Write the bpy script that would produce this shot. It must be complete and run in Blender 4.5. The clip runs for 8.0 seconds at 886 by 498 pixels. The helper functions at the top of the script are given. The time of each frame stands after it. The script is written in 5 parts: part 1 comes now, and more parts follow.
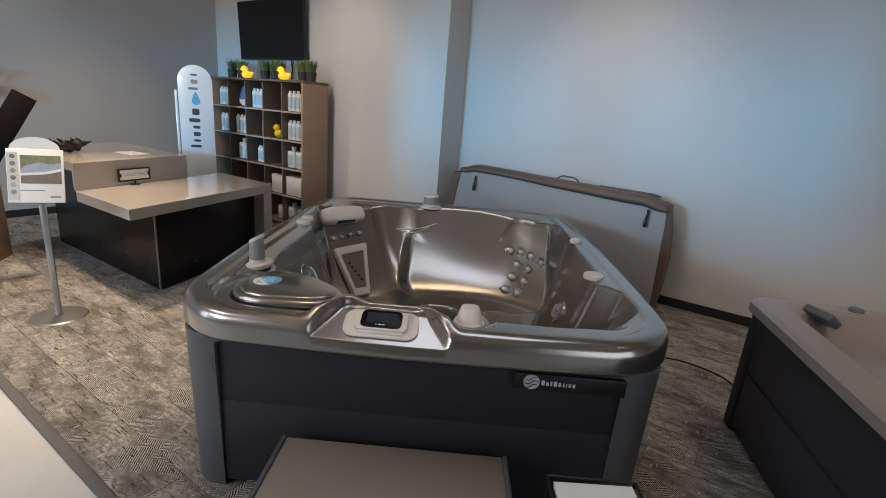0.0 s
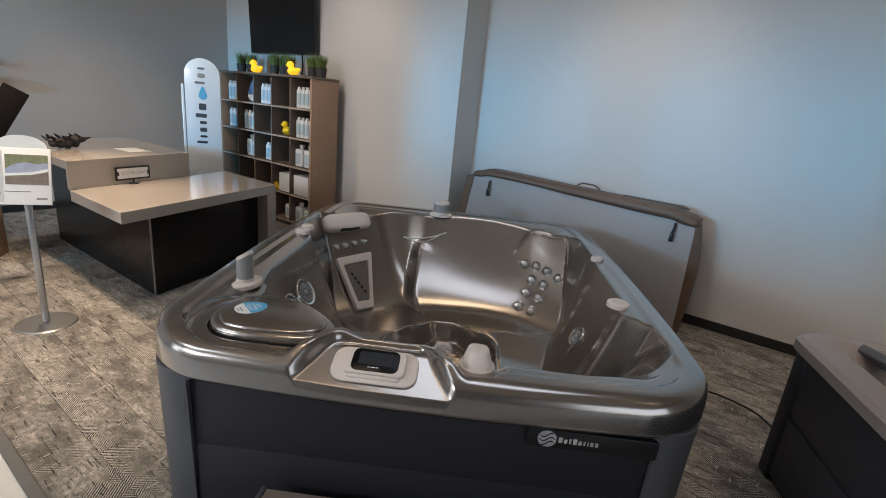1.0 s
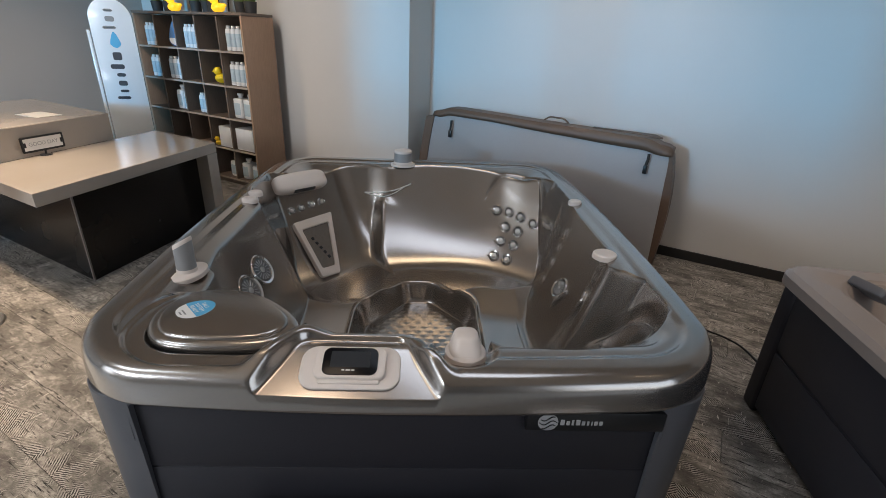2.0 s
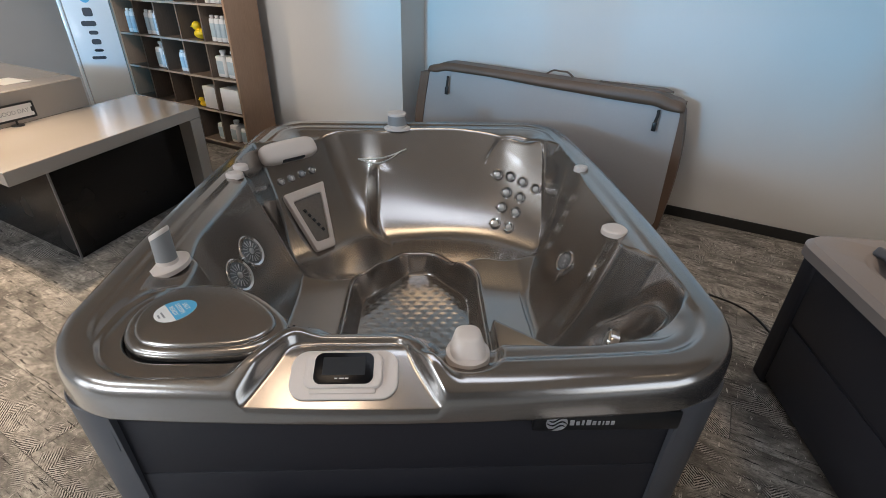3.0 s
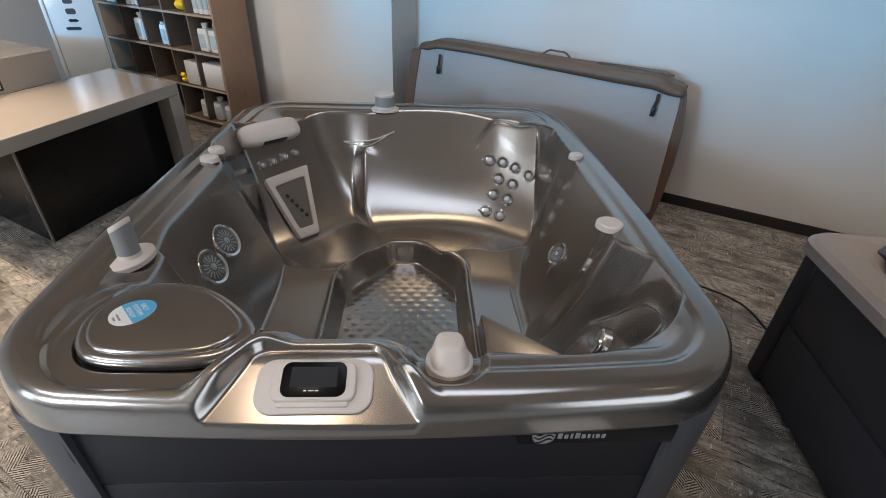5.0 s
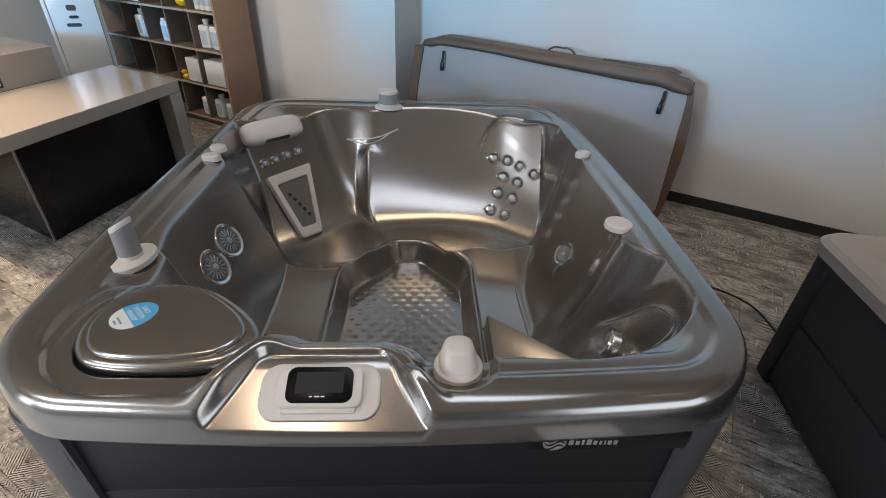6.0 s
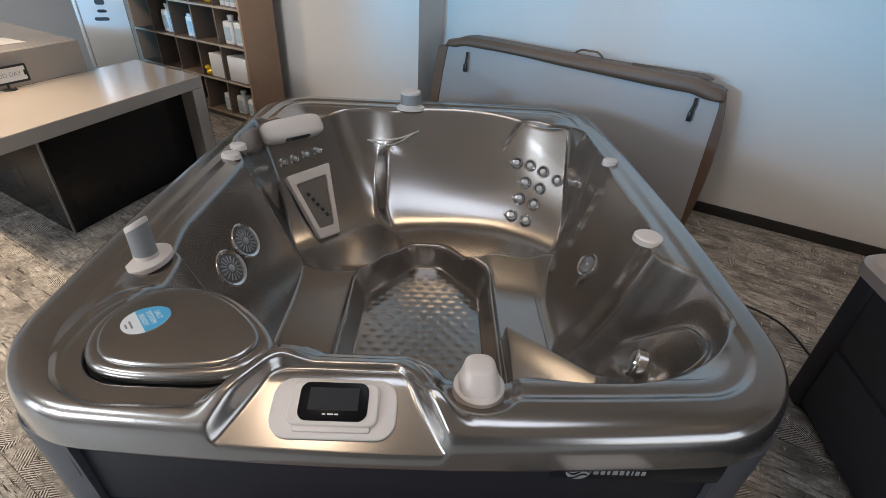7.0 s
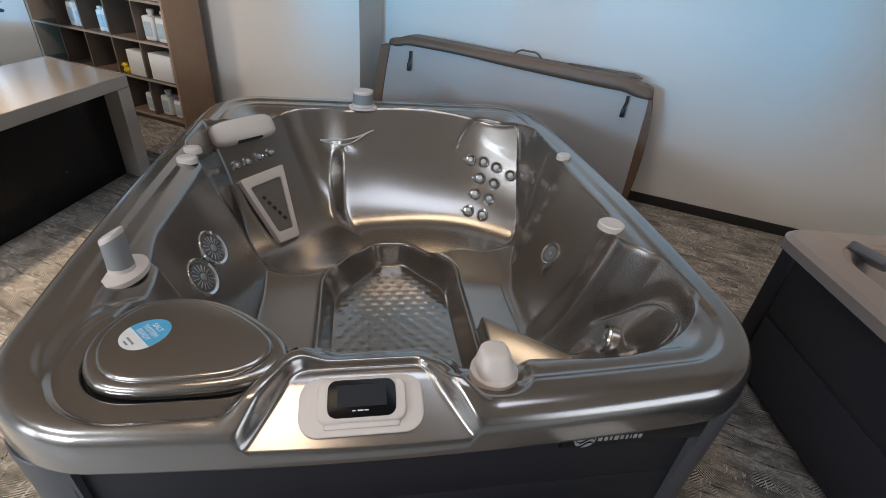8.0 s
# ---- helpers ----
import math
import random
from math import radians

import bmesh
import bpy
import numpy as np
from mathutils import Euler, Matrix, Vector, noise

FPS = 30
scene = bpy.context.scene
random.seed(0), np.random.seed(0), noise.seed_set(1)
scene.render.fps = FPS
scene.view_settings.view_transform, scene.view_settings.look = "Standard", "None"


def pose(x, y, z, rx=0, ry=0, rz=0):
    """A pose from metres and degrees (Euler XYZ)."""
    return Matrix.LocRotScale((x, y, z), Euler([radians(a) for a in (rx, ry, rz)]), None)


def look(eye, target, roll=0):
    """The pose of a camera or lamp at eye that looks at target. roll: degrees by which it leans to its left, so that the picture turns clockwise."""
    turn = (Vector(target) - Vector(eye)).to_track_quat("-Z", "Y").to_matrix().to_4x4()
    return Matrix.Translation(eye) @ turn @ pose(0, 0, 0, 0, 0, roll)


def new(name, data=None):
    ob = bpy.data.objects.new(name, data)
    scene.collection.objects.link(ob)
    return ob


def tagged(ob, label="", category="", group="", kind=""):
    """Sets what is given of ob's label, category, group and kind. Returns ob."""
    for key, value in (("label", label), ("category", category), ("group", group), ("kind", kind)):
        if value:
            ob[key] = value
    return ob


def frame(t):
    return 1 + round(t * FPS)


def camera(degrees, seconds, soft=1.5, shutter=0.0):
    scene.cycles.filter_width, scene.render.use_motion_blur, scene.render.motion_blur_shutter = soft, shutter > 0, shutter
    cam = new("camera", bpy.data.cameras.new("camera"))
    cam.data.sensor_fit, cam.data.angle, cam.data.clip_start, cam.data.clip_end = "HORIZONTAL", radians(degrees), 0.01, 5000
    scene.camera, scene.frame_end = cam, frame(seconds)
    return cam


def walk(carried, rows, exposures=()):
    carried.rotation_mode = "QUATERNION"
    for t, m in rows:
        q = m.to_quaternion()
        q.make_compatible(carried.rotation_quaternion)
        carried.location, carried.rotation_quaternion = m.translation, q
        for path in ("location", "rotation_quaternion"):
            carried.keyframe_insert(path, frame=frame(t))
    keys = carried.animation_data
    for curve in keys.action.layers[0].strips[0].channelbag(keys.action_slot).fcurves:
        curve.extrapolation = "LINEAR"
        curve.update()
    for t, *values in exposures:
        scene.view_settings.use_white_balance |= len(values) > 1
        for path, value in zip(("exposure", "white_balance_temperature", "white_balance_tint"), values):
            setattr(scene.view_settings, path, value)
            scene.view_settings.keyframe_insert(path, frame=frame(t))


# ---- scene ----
cam = camera(86.0, 8.0, 0.8)
PATH = [
    (0, (0.11, -1.762, 1.764), (0.072, 0.161, 1.214), 4.7),
    (0.5, (0.143, -1.618, 1.812), (0.052, 0.314, 1.304), 5.6),
    (1, (0.117, -1.462, 1.821), (0.027, 0.452, 1.248), 5.7),
    (1.5, (0.065, -1.304, 1.834), (0.09, 0.575, 1.148), 4.2),
    (3, (0.075, -0.982, 1.912), (0.157, 0.752, 0.919), 1.3),
    (3.5, (0.111, -0.913, 1.922), (0.188, 0.805, 0.901), 0.8),
    (4, (0.129, -0.878, 1.911), (0.239, 0.817, 0.855), 1.8),
    (4.5, (0.125, -0.862, 1.907), (0.237, 0.829, 0.844), 2.3),
    (6, (0.097, -0.81, 1.895), (0.201, 0.873, 0.82), 2.4),
    (6.5, (0.09, -0.779, 1.896), (0.174, 0.904, 0.817), 2.4),
    (7, (0.075, -0.734, 1.888), (0.117, 0.949, 0.81), 3.1),
    (7.5, (-0.005, -0.732, 1.871), (0.122, 0.935, 0.773), 4.3),
    (8, (-0.155, -0.772, 1.898), (0.186, 0.885, 0.831), 5.5),
]
walk(cam, [(t, look(eye, target, roll)) for t, eye, target, roll in PATH], [(0, 0.03, 6450, 11), (1.0, 0.07, 6450, 11), (1.5, 0.12, 6400, 11), (3.0, 0.35, 6290, 10), (8.0, 0.41, 6200, 10)])

# ---- light ----
ROOM = pose(0, 0, 0, 0, 0, -32)          # room frame: x along the back wall, y towards it
WARM, COOL = (1.0, 0.745, 0.50), (0.85, 0.92, 1.0)
world = bpy.data.worlds.new("room_air")
scene.world = world
world.use_nodes = True
sky = world.node_tree.nodes.new("ShaderNodeTexSky")
sky.sky_type, sky.sun_disc, sky.sun_elevation, sky.sun_rotation = "NISHITA", False, radians(35), radians(200)
world.node_tree.links.new(sky.outputs[0], world.node_tree.nodes["Background"].inputs[0])
world.node_tree.nodes["Background"].inputs[1].default_value = 0.08


SPOTS = []


def spot(a, b, z, ta, tb, tz, watts, color, degrees, blend=0.6, size=0.13):
    data = bpy.data.lights.new("track_spot", "SPOT")
    data.energy, data.color, data.spot_size, data.spot_blend, data.shadow_soft_size = watts, color, radians(degrees), blend, size
    ob = new("track_spot", data)
    ob.matrix_world = look(ROOM @ Vector((a, b, z)), ROOM @ Vector((ta, tb, tz)))
    SPOTS.append(ob.matrix_world.copy())
    return ob


def area_lamp(a, b, z, ta, tb, tz, w, h, watts, color):
    data = bpy.data.lights.new("window_daylight", "AREA")
    data.shape, data.size, data.size_y, data.energy, data.color = "RECTANGLE", w, h, watts, color
    ob = new("window_daylight", data)
    ob.matrix_world = look(ROOM @ Vector((a, b, z)), ROOM @ Vector((ta, tb, tz)))
    return ob


# daylight entering by the south windows behind the camera
area_lamp(-2.315, -5.75, 2.62, -2.315, 3, 1.2, 2.1, 0.8, 112, COOL)
area_lamp(-5.0, -5.75, 1.75, -4.0, 3, 1.6, 1.5, 2.5, 36, COOL)
# blue area lamp outside window_1, standing in for sky daylight
area_lamp(-3.69, -14.0, 3.28, -0.8, 3.8, 1.9, 0.55, 0.9, 1340, (0.05, 0.53, 1.0)).name = "street_daylight"
# added fill from the east, set in an unseen side opening
area_lamp(5.3, -1.5, 1.75, -2, -1.0, 1.5, 3.5, 2.5, 42, COOL)
# added overhead fills for the tub and the floor before it
area_lamp(-0.02, 0.70, 4.05, -0.02, 0.71, 0, 2.4, 1.0, 17, (0.80, 0.87, 1.0)).name = "panel_lamp"
area_lamp(-2.6, -3.4, 4.05, -2.6, -3.39, 0, 1.9, 0.6, 42, (0.84, 0.93, 1.0)).name = "panel_lamp"
# warm spots aimed where warm pools fall; the lamps are out of view
spot(-0.43, 1.5, 3.9, -0.43, 3.8, 1.75, 76, (1.0, 0.80, 0.66), 58, 1.0)
spot(-3.9, 1.5, 3.9, -3.85, 3.4, 1.9, 84, (1.0, 0.87, 0.76), 70, 1.0)
spot(-3.76, 0.08, 3.9, -3.45, -0.25, 0.0, 600, WARM, 66, 0.8)
# added spot that lifts the west wall and the tub's left rim
spot(-5.5, 0.4, 3.9, -7.0, 0.2, 1.9, 10, (1.0, 0.86, 0.72), 80, 1.0)
spot(-0.62, -0.70, 3.9, 0.1, -0.1, 0.8, 48, (1.0, 0.76, 0.54), 66, 0.9, 0.42)
spot(-0.98, 2.04, 3.9, -0.95, 1.9, 0.0, 36, (1.0, 0.76, 0.50), 70, 0.9, 0.42)
spot(-5.2, 0.6, 3.9, -5.2, 1.4, 0.8, 175, WARM, 100, 0.8)
spot(2.6, 0.6, 3.9, 2.2, 1.9, 0.0, 120, WARM, 70, 0.8)
spot(-2.3, -0.5, 3.9, -2.35, -0.4, 0.0, 240, (1.0, 0.78, 0.54), 50, 0.9)
spot(1.3, 2.7, 3.9, 1.25, 2.6, 0.0, 95, (1.0, 0.76, 0.54), 50, 0.9)

# ---- materials ----


def material(name, color, rough=0.5, metal=0.0, grain=0.0, scale=20.0, bump=0.0, stretch=(1, 1, 1), blotch=0.0, coat=0.0, per=0.0, spec=0.5, second=None):
    """A painted, plastic or metal surface: colour varied by fine grain and by large blotches, with relief and uneven gloss."""
    m = bpy.data.materials.new(name)
    m.use_nodes = True
    t = m.node_tree
    n, l = t.nodes, t.links
    b = n["Principled BSDF"]
    b.inputs["Metallic"].default_value, b.inputs["Roughness"].default_value = metal, rough
    b.inputs["Coat Weight"].default_value, b.inputs["Coat Roughness"].default_value = coat, 0.08
    b.inputs["Specular IOR Level"].default_value = spec
    co = n.new("ShaderNodeTexCoord")
    mp = n.new("ShaderNodeMapping")
    mp.inputs["Scale"].default_value = stretch
    l.new(co.outputs["Object"], mp.inputs["Vector"])
    fine, big = n.new("ShaderNodeTexNoise"), n.new("ShaderNodeTexNoise")
    fine.inputs["Scale"].default_value, fine.inputs["Detail"].default_value = scale, 5
    big.inputs["Scale"].default_value, big.inputs["Detail"].default_value = 1.7, 3
    l.new(mp.outputs[0], fine.inputs["Vector"])
    l.new(co.outputs["Object"], big.inputs["Vector"])
    ramp = n.new("ShaderNodeMix")
    ramp.data_type = "RGBA"
    dark = second or tuple(c * (1 - grain) for c in color)
    ramp.inputs[6].default_value, ramp.inputs[7].default_value = (*dark, 1), (*color, 1)
    l.new(fine.outputs["Fac"], ramp.inputs[0])
    hue = n.new("ShaderNodeHueSaturation")
    l.new(ramp.outputs[2], hue.inputs["Color"])
    value = n.new("ShaderNodeMapRange")
    value.inputs["To Min"].default_value, value.inputs["To Max"].default_value = 1 - blotch, 1 + blotch
    l.new(big.outputs["Fac"], value.inputs["Value"])
    last = value.outputs[0]
    if per:
        info, mul, rng = n.new("ShaderNodeObjectInfo"), n.new("ShaderNodeMath"), n.new("ShaderNodeMapRange")
        rng.inputs["To Min"].default_value, rng.inputs["To Max"].default_value = 1 - per, 1 + per
        mul.operation = "MULTIPLY"
        l.new(info.outputs["Random"], rng.inputs["Value"])
        l.new(rng.outputs[0], mul.inputs[0])
        l.new(last, mul.inputs[1])
        last = mul.outputs[0]
    l.new(last, hue.inputs["Value"])
    l.new(hue.outputs[0], b.inputs["Base Color"])
    gloss = n.new("ShaderNodeMapRange")
    gloss.inputs["To Min"].default_value, gloss.inputs["To Max"].default_value = max(rough - 0.06, 0.03), min(rough + 0.06, 1)
    l.new(big.outputs["Fac"], gloss.inputs["Value"])
    l.new(gloss.outputs[0], b.inputs["Roughness"])
    if bump:
        bp = n.new("ShaderNodeBump")
        bp.inputs["Strength"].default_value, bp.inputs["Distance"].default_value = bump, 0.002
        l.new(fine.outputs["Fac"], bp.inputs["Height"])
        l.new(bp.outputs[0], b.inputs["Normal"])
    return m


def wood(name, light, dark, scale=1.0, rough=0.5):
    m = material(name, light, rough, 0, 0.3, 14, 0.15, (9 * scale, 9 * scale, 0.8 * scale), 0.12, second=dark)
    return m


def carpet_material():
    """Distressed woven plank: pale and dark threads worn through in patches, scratched by a broken weave."""
    m = bpy.data.materials.new("woven_carpet")
    m.use_nodes = True
    t = m.node_tree
    n, l = t.nodes, t.links
    b = n["Principled BSDF"]
    b.inputs["Roughness"].default_value = 0.95
    b.inputs["Specular IOR Level"].default_value = 0.15
    co, info = n.new("ShaderNodeTexCoord"), n.new("ShaderNodeObjectInfo")
    add = n.new("ShaderNodeVectorMath")
    add.operation = "ADD"
    off = n.new("ShaderNodeVectorMath")
    off.operation = "SCALE"
    off.inputs[0].default_value = (7.3, 3.1, 0)
    l.new(info.outputs["Random"], off.inputs["Scale"])
    l.new(co.outputs["Object"], add.inputs[0])
    l.new(off.outputs[0], add.inputs[1])

    def noise_at(scale, stretch, detail=4, rough=0.6):
        mp, ns = n.new("ShaderNodeMapping"), n.new("ShaderNodeTexNoise")
        mp.inputs["Scale"].default_value = stretch
        ns.inputs["Scale"].default_value, ns.inputs["Detail"].default_value, ns.inputs["Roughness"].default_value = scale, detail, rough
        l.new(add.outputs[0], mp.inputs["Vector"])
        l.new(mp.outputs[0], ns.inputs["Vector"])
        return ns.outputs["Fac"]

    def sharpen(socket, lo, hi):
        r = n.new("ShaderNodeMapRange")
        r.inputs["From Min"].default_value, r.inputs["From Max"].default_value = lo, hi
        l.new(socket, r.inputs["Value"])
        return r.outputs[0]

    def mix(fac, a, c):
        x = n.new("ShaderNodeMix")
        x.data_type = "RGBA"
        l.new(fac, x.inputs[0])
        for k, v in ((6, a), (7, c)):
            if isinstance(v, tuple):
                x.inputs[k].default_value = (*v, 1)
            else:
                l.new(v, x.inputs[k])
        return x.outputs[2]

    def weave(direction):
        wave = n.new("ShaderNodeTexWave")
        wave.inputs["Scale"].default_value, wave.inputs["Distortion"].default_value, wave.inputs["Detail"].default_value = 28, 2.6, 3
        wave.inputs["Detail Scale"].default_value = 3.0
        mp = n.new("ShaderNodeMapping")
        mp.inputs["Rotation"].default_value = (0, 0, direction)
        l.new(add.outputs[0], mp.inputs["Vector"])
        l.new(mp.outputs[0], wave.inputs["Vector"])
        return sharpen(wave.outputs["Fac"], 0.30, 0.70)

    patch = sharpen(noise_at(3.2, (1, 1.9, 1), 8, 0.66), 0.40, 0.60)
    crumbs = sharpen(noise_at(26, (1, 1.6, 1), 5, 0.7), 0.36, 0.60)
    streak = sharpen(noise_at(5, (1, 11, 1), 4, 0.75), 0.575, 0.63)
    ticks = sharpen(noise_at(11, (5, 1, 1), 4, 0.7), 0.62, 0.66)
    which = sharpen(noise_at(5.5, (1, 1, 1), 1), 0.49, 0.51)
    fibre = noise_at(260, (1, 1, 1), 2)
    dark, pale = (0.036, 0.034, 0.031), (0.42, 0.394, 0.362)
    hatch = mix(which, mix(weave(0.8), dark, pale), mix(weave(-0.8), dark, pale))
    one = mix(patch, (0.095, 0.088, 0.080), (0.41, 0.383, 0.346))
    worn = mix(crumbs, (0.140, 0.130, 0.118), one)
    three = mix(sharpen(noise_at(3.0, (1, 1.4, 1), 6, 0.65), 0.50, 0.58), worn, hatch)
    lines = mix(streak, three, dark)
    four = mix(ticks, lines, (0.50, 0.468, 0.425))
    hue = n.new("ShaderNodeHueSaturation")
    l.new(four, hue.inputs["Color"])
    v = n.new("ShaderNodeMapRange")
    v.inputs["To Min"].default_value, v.inputs["To Max"].default_value = 0.75, 1.25
    l.new(fibre, v.inputs["Value"])
    each, both = n.new("ShaderNodeMapRange"), n.new("ShaderNodeMath")
    each.inputs["To Min"].default_value, each.inputs["To Max"].default_value = 0.91, 1.09
    both.operation = "MULTIPLY"
    l.new(info.outputs["Random"], each.inputs["Value"])
    l.new(each.outputs[0], both.inputs[0])
    l.new(v.outputs[0], both.inputs[1])
    l.new(both.outputs[0], hue.inputs["Value"])
    l.new(hue.outputs[0], b.inputs["Base Color"])
    bp = n.new("ShaderNodeBump")
    bp.inputs["Strength"].default_value, bp.inputs["Distance"].default_value = 0.6, 0.004
    l.new(fibre, bp.inputs["Height"])
    l.new(bp.outputs[0], b.inputs["Normal"])
    return m


M = {
    "shell": material("pearl_acrylic", (0.366, 0.338, 0.314), 0.225, 0.92, 0.05, 70, 0.0, (1, 1, 1), 0.05, 0.5),
    "corner": material("slate_plastic", (0.090, 0.091, 0.101), 0.42, 0.0, 0.10, 90, 0.05, (1, 1, 1), 0.06),
    "panel": material("charcoal_panel", (0.030, 0.029, 0.035), 0.5, 0.0, 0.25, 60, 0.08, (1, 1, 8), 0.12, spec=0.28),
    "black": material("black_plastic", (0.012, 0.012, 0.013), 0.35, 0.0, 0.2, 60, 0.03),
    "trim": material("pale_grey_plastic", (0.71, 0.63, 0.57), 0.42, 0.0, 0.04, 80, 0.02, (1, 1, 1), 0.03),
    "greyband": material("mid_grey_plastic", (0.27, 0.27, 0.27), 0.4, 0.0, 0.05, 80, 0.02),
    "chrome": material("chrome", (0.75, 0.75, 0.75), 0.14, 1.0, 0.05, 60),
    "jetdark": material("jet_cup_metal", (0.17, 0.165, 0.16), 0.3, 0.5, 0.3, 120, 0.1),
    "jetring": material("pale_jet_ring", (0.76, 0.75, 0.73), 0.28, 0.35, 0.05, 60),
    "jetface": material("brushed_jet_face", (0.48, 0.47, 0.455), 0.3, 0.5, 0.3, 120, 0.1),
    "track": material("brown_track", (0.20, 0.175, 0.15), 0.4, 0.1, 0.4, 60, 0.1),
    "screen": material("dark_glass", (0.006, 0.006, 0.007), 0.2, 0.0, 0.1, 30, spec=0.12),
    "lcd": material("lcd_glass", (0.030, 0.033, 0.037), 0.40, 0.0, 0.1, 30, spec=0.08),
    "blue": material("sticker_blue", (0.10, 0.42, 0.68), 0.45, 0.0, 0.04, 60),
    "white": material("white_print", (0.80, 0.79, 0.77), 0.5, 0.0, 0.03, 60),
    "silver": material("silver_print", (0.62, 0.62, 0.63), 0.3, 0.6, 0.05, 60),
    "wall": material("warm_white_wall", (0.66, 0.635, 0.60), 0.85, 0.0, 0.05, 160, 0.12, (1, 1, 1), 0.035),
    "greywall": material("putty_grey_wall", (0.49, 0.458, 0.426), 0.85, 0.0, 0.05, 160, 0.12, (1, 1, 1), 0.035),
    # tan chosen for the unseen ceiling to warm what the tub reflects
    "ceiling": material("ceiling_bounce_tan", (0.52, 0.415, 0.32), 0.9, 0.0, 0.05, 120, 0.1),
    "base": material("black_rubber_base", (0.02, 0.019, 0.018), 0.6, 0.0, 0.2, 60, 0.1),
    "concrete": material("sealed_concrete", (0.50, 0.51, 0.50), 0.4, 0.0, 0.12, 14, 0.06, (1, 1, 1), 0.08),
    "edging": material("carpet_edging", (0.10, 0.10, 0.10), 0.6, 0.0, 0.2, 60, 0.1),
    "carpet": carpet_material(),
    "underlay": material("carpet_underlay", (0.09, 0.085, 0.08), 0.95, 0.0, 0.3, 80, 0.3),
    "quartz": material("grey_quartz", (0.395, 0.355, 0.315), 0.16, 0.0, 0.12, 320, 0.0, (1, 1, 1), 0.03, 0.3),
    "laminate": material("grey_laminate", (0.20, 0.185, 0.175), 0.5, 0.0, 0.08, 120, 0.05),
    "gloss": material("black_gloss_laminate", (0.012, 0.011, 0.011), 0.26, 0.0, 0.5, 6, 0.02, (3, 3, 1), 0.3, 0.05, spec=0.3),
    "oak": wood("warm_oak_veneer", (0.42, 0.275, 0.185), (0.28, 0.175, 0.115)),
    "shelf": wood("brown_ash_veneer", (0.20, 0.150, 0.115), (0.105, 0.078, 0.060)),
    "pale_edge": material("pale_shelf_edge", (0.42, 0.36, 0.30), 0.5, 0, 0.2, 60, 0.05),
    "vinyl": material("brown_vinyl", (0.165, 0.104, 0.070), 0.50, 0.0, 0.35, 180, 0.35, (1, 1, 1), 0.18),
    "liner": material("grey_cover_liner", (0.37, 0.36, 0.355), 0.55, 0.0, 0.05, 40, 0.12, (1, 1, 1), 0.06),
    "strap": material("dark_webbing", (0.03, 0.028, 0.026), 0.8, 0.0, 0.3, 300, 0.3),
    "bottle": material("bottle_white", (0.74, 0.75, 0.76), 0.4, 0.0, 0.03, 60),
    "duck": material("yellow_rubber", (0.92, 0.62, 0.02), 0.38, 0.0, 0.04, 40),
    "grass": material("plastic_grass", (0.17, 0.25, 0.06), 0.6, 0.0, 0.5, 30),
    "pot": material("dark_pot", (0.045, 0.042, 0.04), 0.6, 0.0, 0.3, 40, 0.1),
    "steel": material("brushed_steel", (0.42, 0.42, 0.42), 0.34, 0.9, 0.15, 120, 0.05, (1, 1, 14)),
    "board": material("printed_card", (0.84, 0.82, 0.79), 0.5, 0.0, 0.02, 30),
    "photo_green": material("photo_green", (0.30, 0.31, 0.15), 0.5, 0.0, 0.6, 40),
    "photo_blue": material("photo_blue", (0.44, 0.48, 0.60), 0.5, 0.0, 0.4, 25),
    "photo_dark": material("photo_brown", (0.26, 0.20, 0.165), 0.5, 0.0, 0.5, 30),
    "greytint": material("pale_grey_print", (0.60, 0.58, 0.56), 0.5, 0.0, 0.03, 30),
    "cord": material("black_cable", (0.012, 0.012, 0.012), 0.5),
    "taupe": material("taupe_acrylic", (0.23, 0.195, 0.178), 0.38, 0.0, 0.08, 200, 0.03, (1, 1, 1), 0.06, 0.3),
    "frost": material("frosted_acrylic", (0.74, 0.79, 0.83), 0.22, 0.0, 0.03, 30, 0, (1, 1, 1), 0.02, 0.6),
    "faint_ink": material("faded_grey_ink", (0.36, 0.36, 0.37), 0.5),
    "matt_black": material("matt_black_board", (0.010, 0.0085, 0.008), 0.75, 0.0, 0.3, 60, 0.05, spec=0.1),
    "photo_lime": material("lime_print", (0.42, 0.52, 0.08), 0.5, 0.0, 0.3, 40),
    "ink": material("dark_ink", (0.05, 0.055, 0.065), 0.5),
    "seed": material("dried_pod", (0.030, 0.024, 0.020), 0.7, 0.0, 0.5, 40, 0.4),
    "step_top": material("step_tread", (0.24, 0.195, 0.168), 0.36, 0.0, 0.12, 90, 0.1, (1, 1, 1), 0.08),
    "window": material("window_frame_metal", (0.06, 0.06, 0.065), 0.4, 0.5),
}

# ---- mesh helpers ----


def finish(name, bm, mat, smooth=True, sharp=35):
    me = bpy.data.meshes.new(name)
    bmesh.ops.recalc_face_normals(bm, faces=bm.faces)
    for f in bm.faces:
        f.smooth = smooth
    for e in bm.edges:
        if len(e.link_faces) == 2 and e.calc_face_angle(0) > radians(sharp):
            e.smooth = False
    bm.to_mesh(me)
    bm.free()
    me.materials.append(M[mat])
    return me


def part(name, bm, mat, parent, label="", m=None):
    ob = new(name, bm if isinstance(bm, bpy.types.Mesh) else finish(name, bm, mat))
    ob.parent = parent
    if m is not None:
        ob.matrix_basis = m
    return tagged(ob, label)


def thing(name, m, label, category, group="", kind=""):
    ob = new(name)
    ob.empty_display_size = 0.05
    ob.matrix_basis = m
    return tagged(ob, label, category, group, kind)


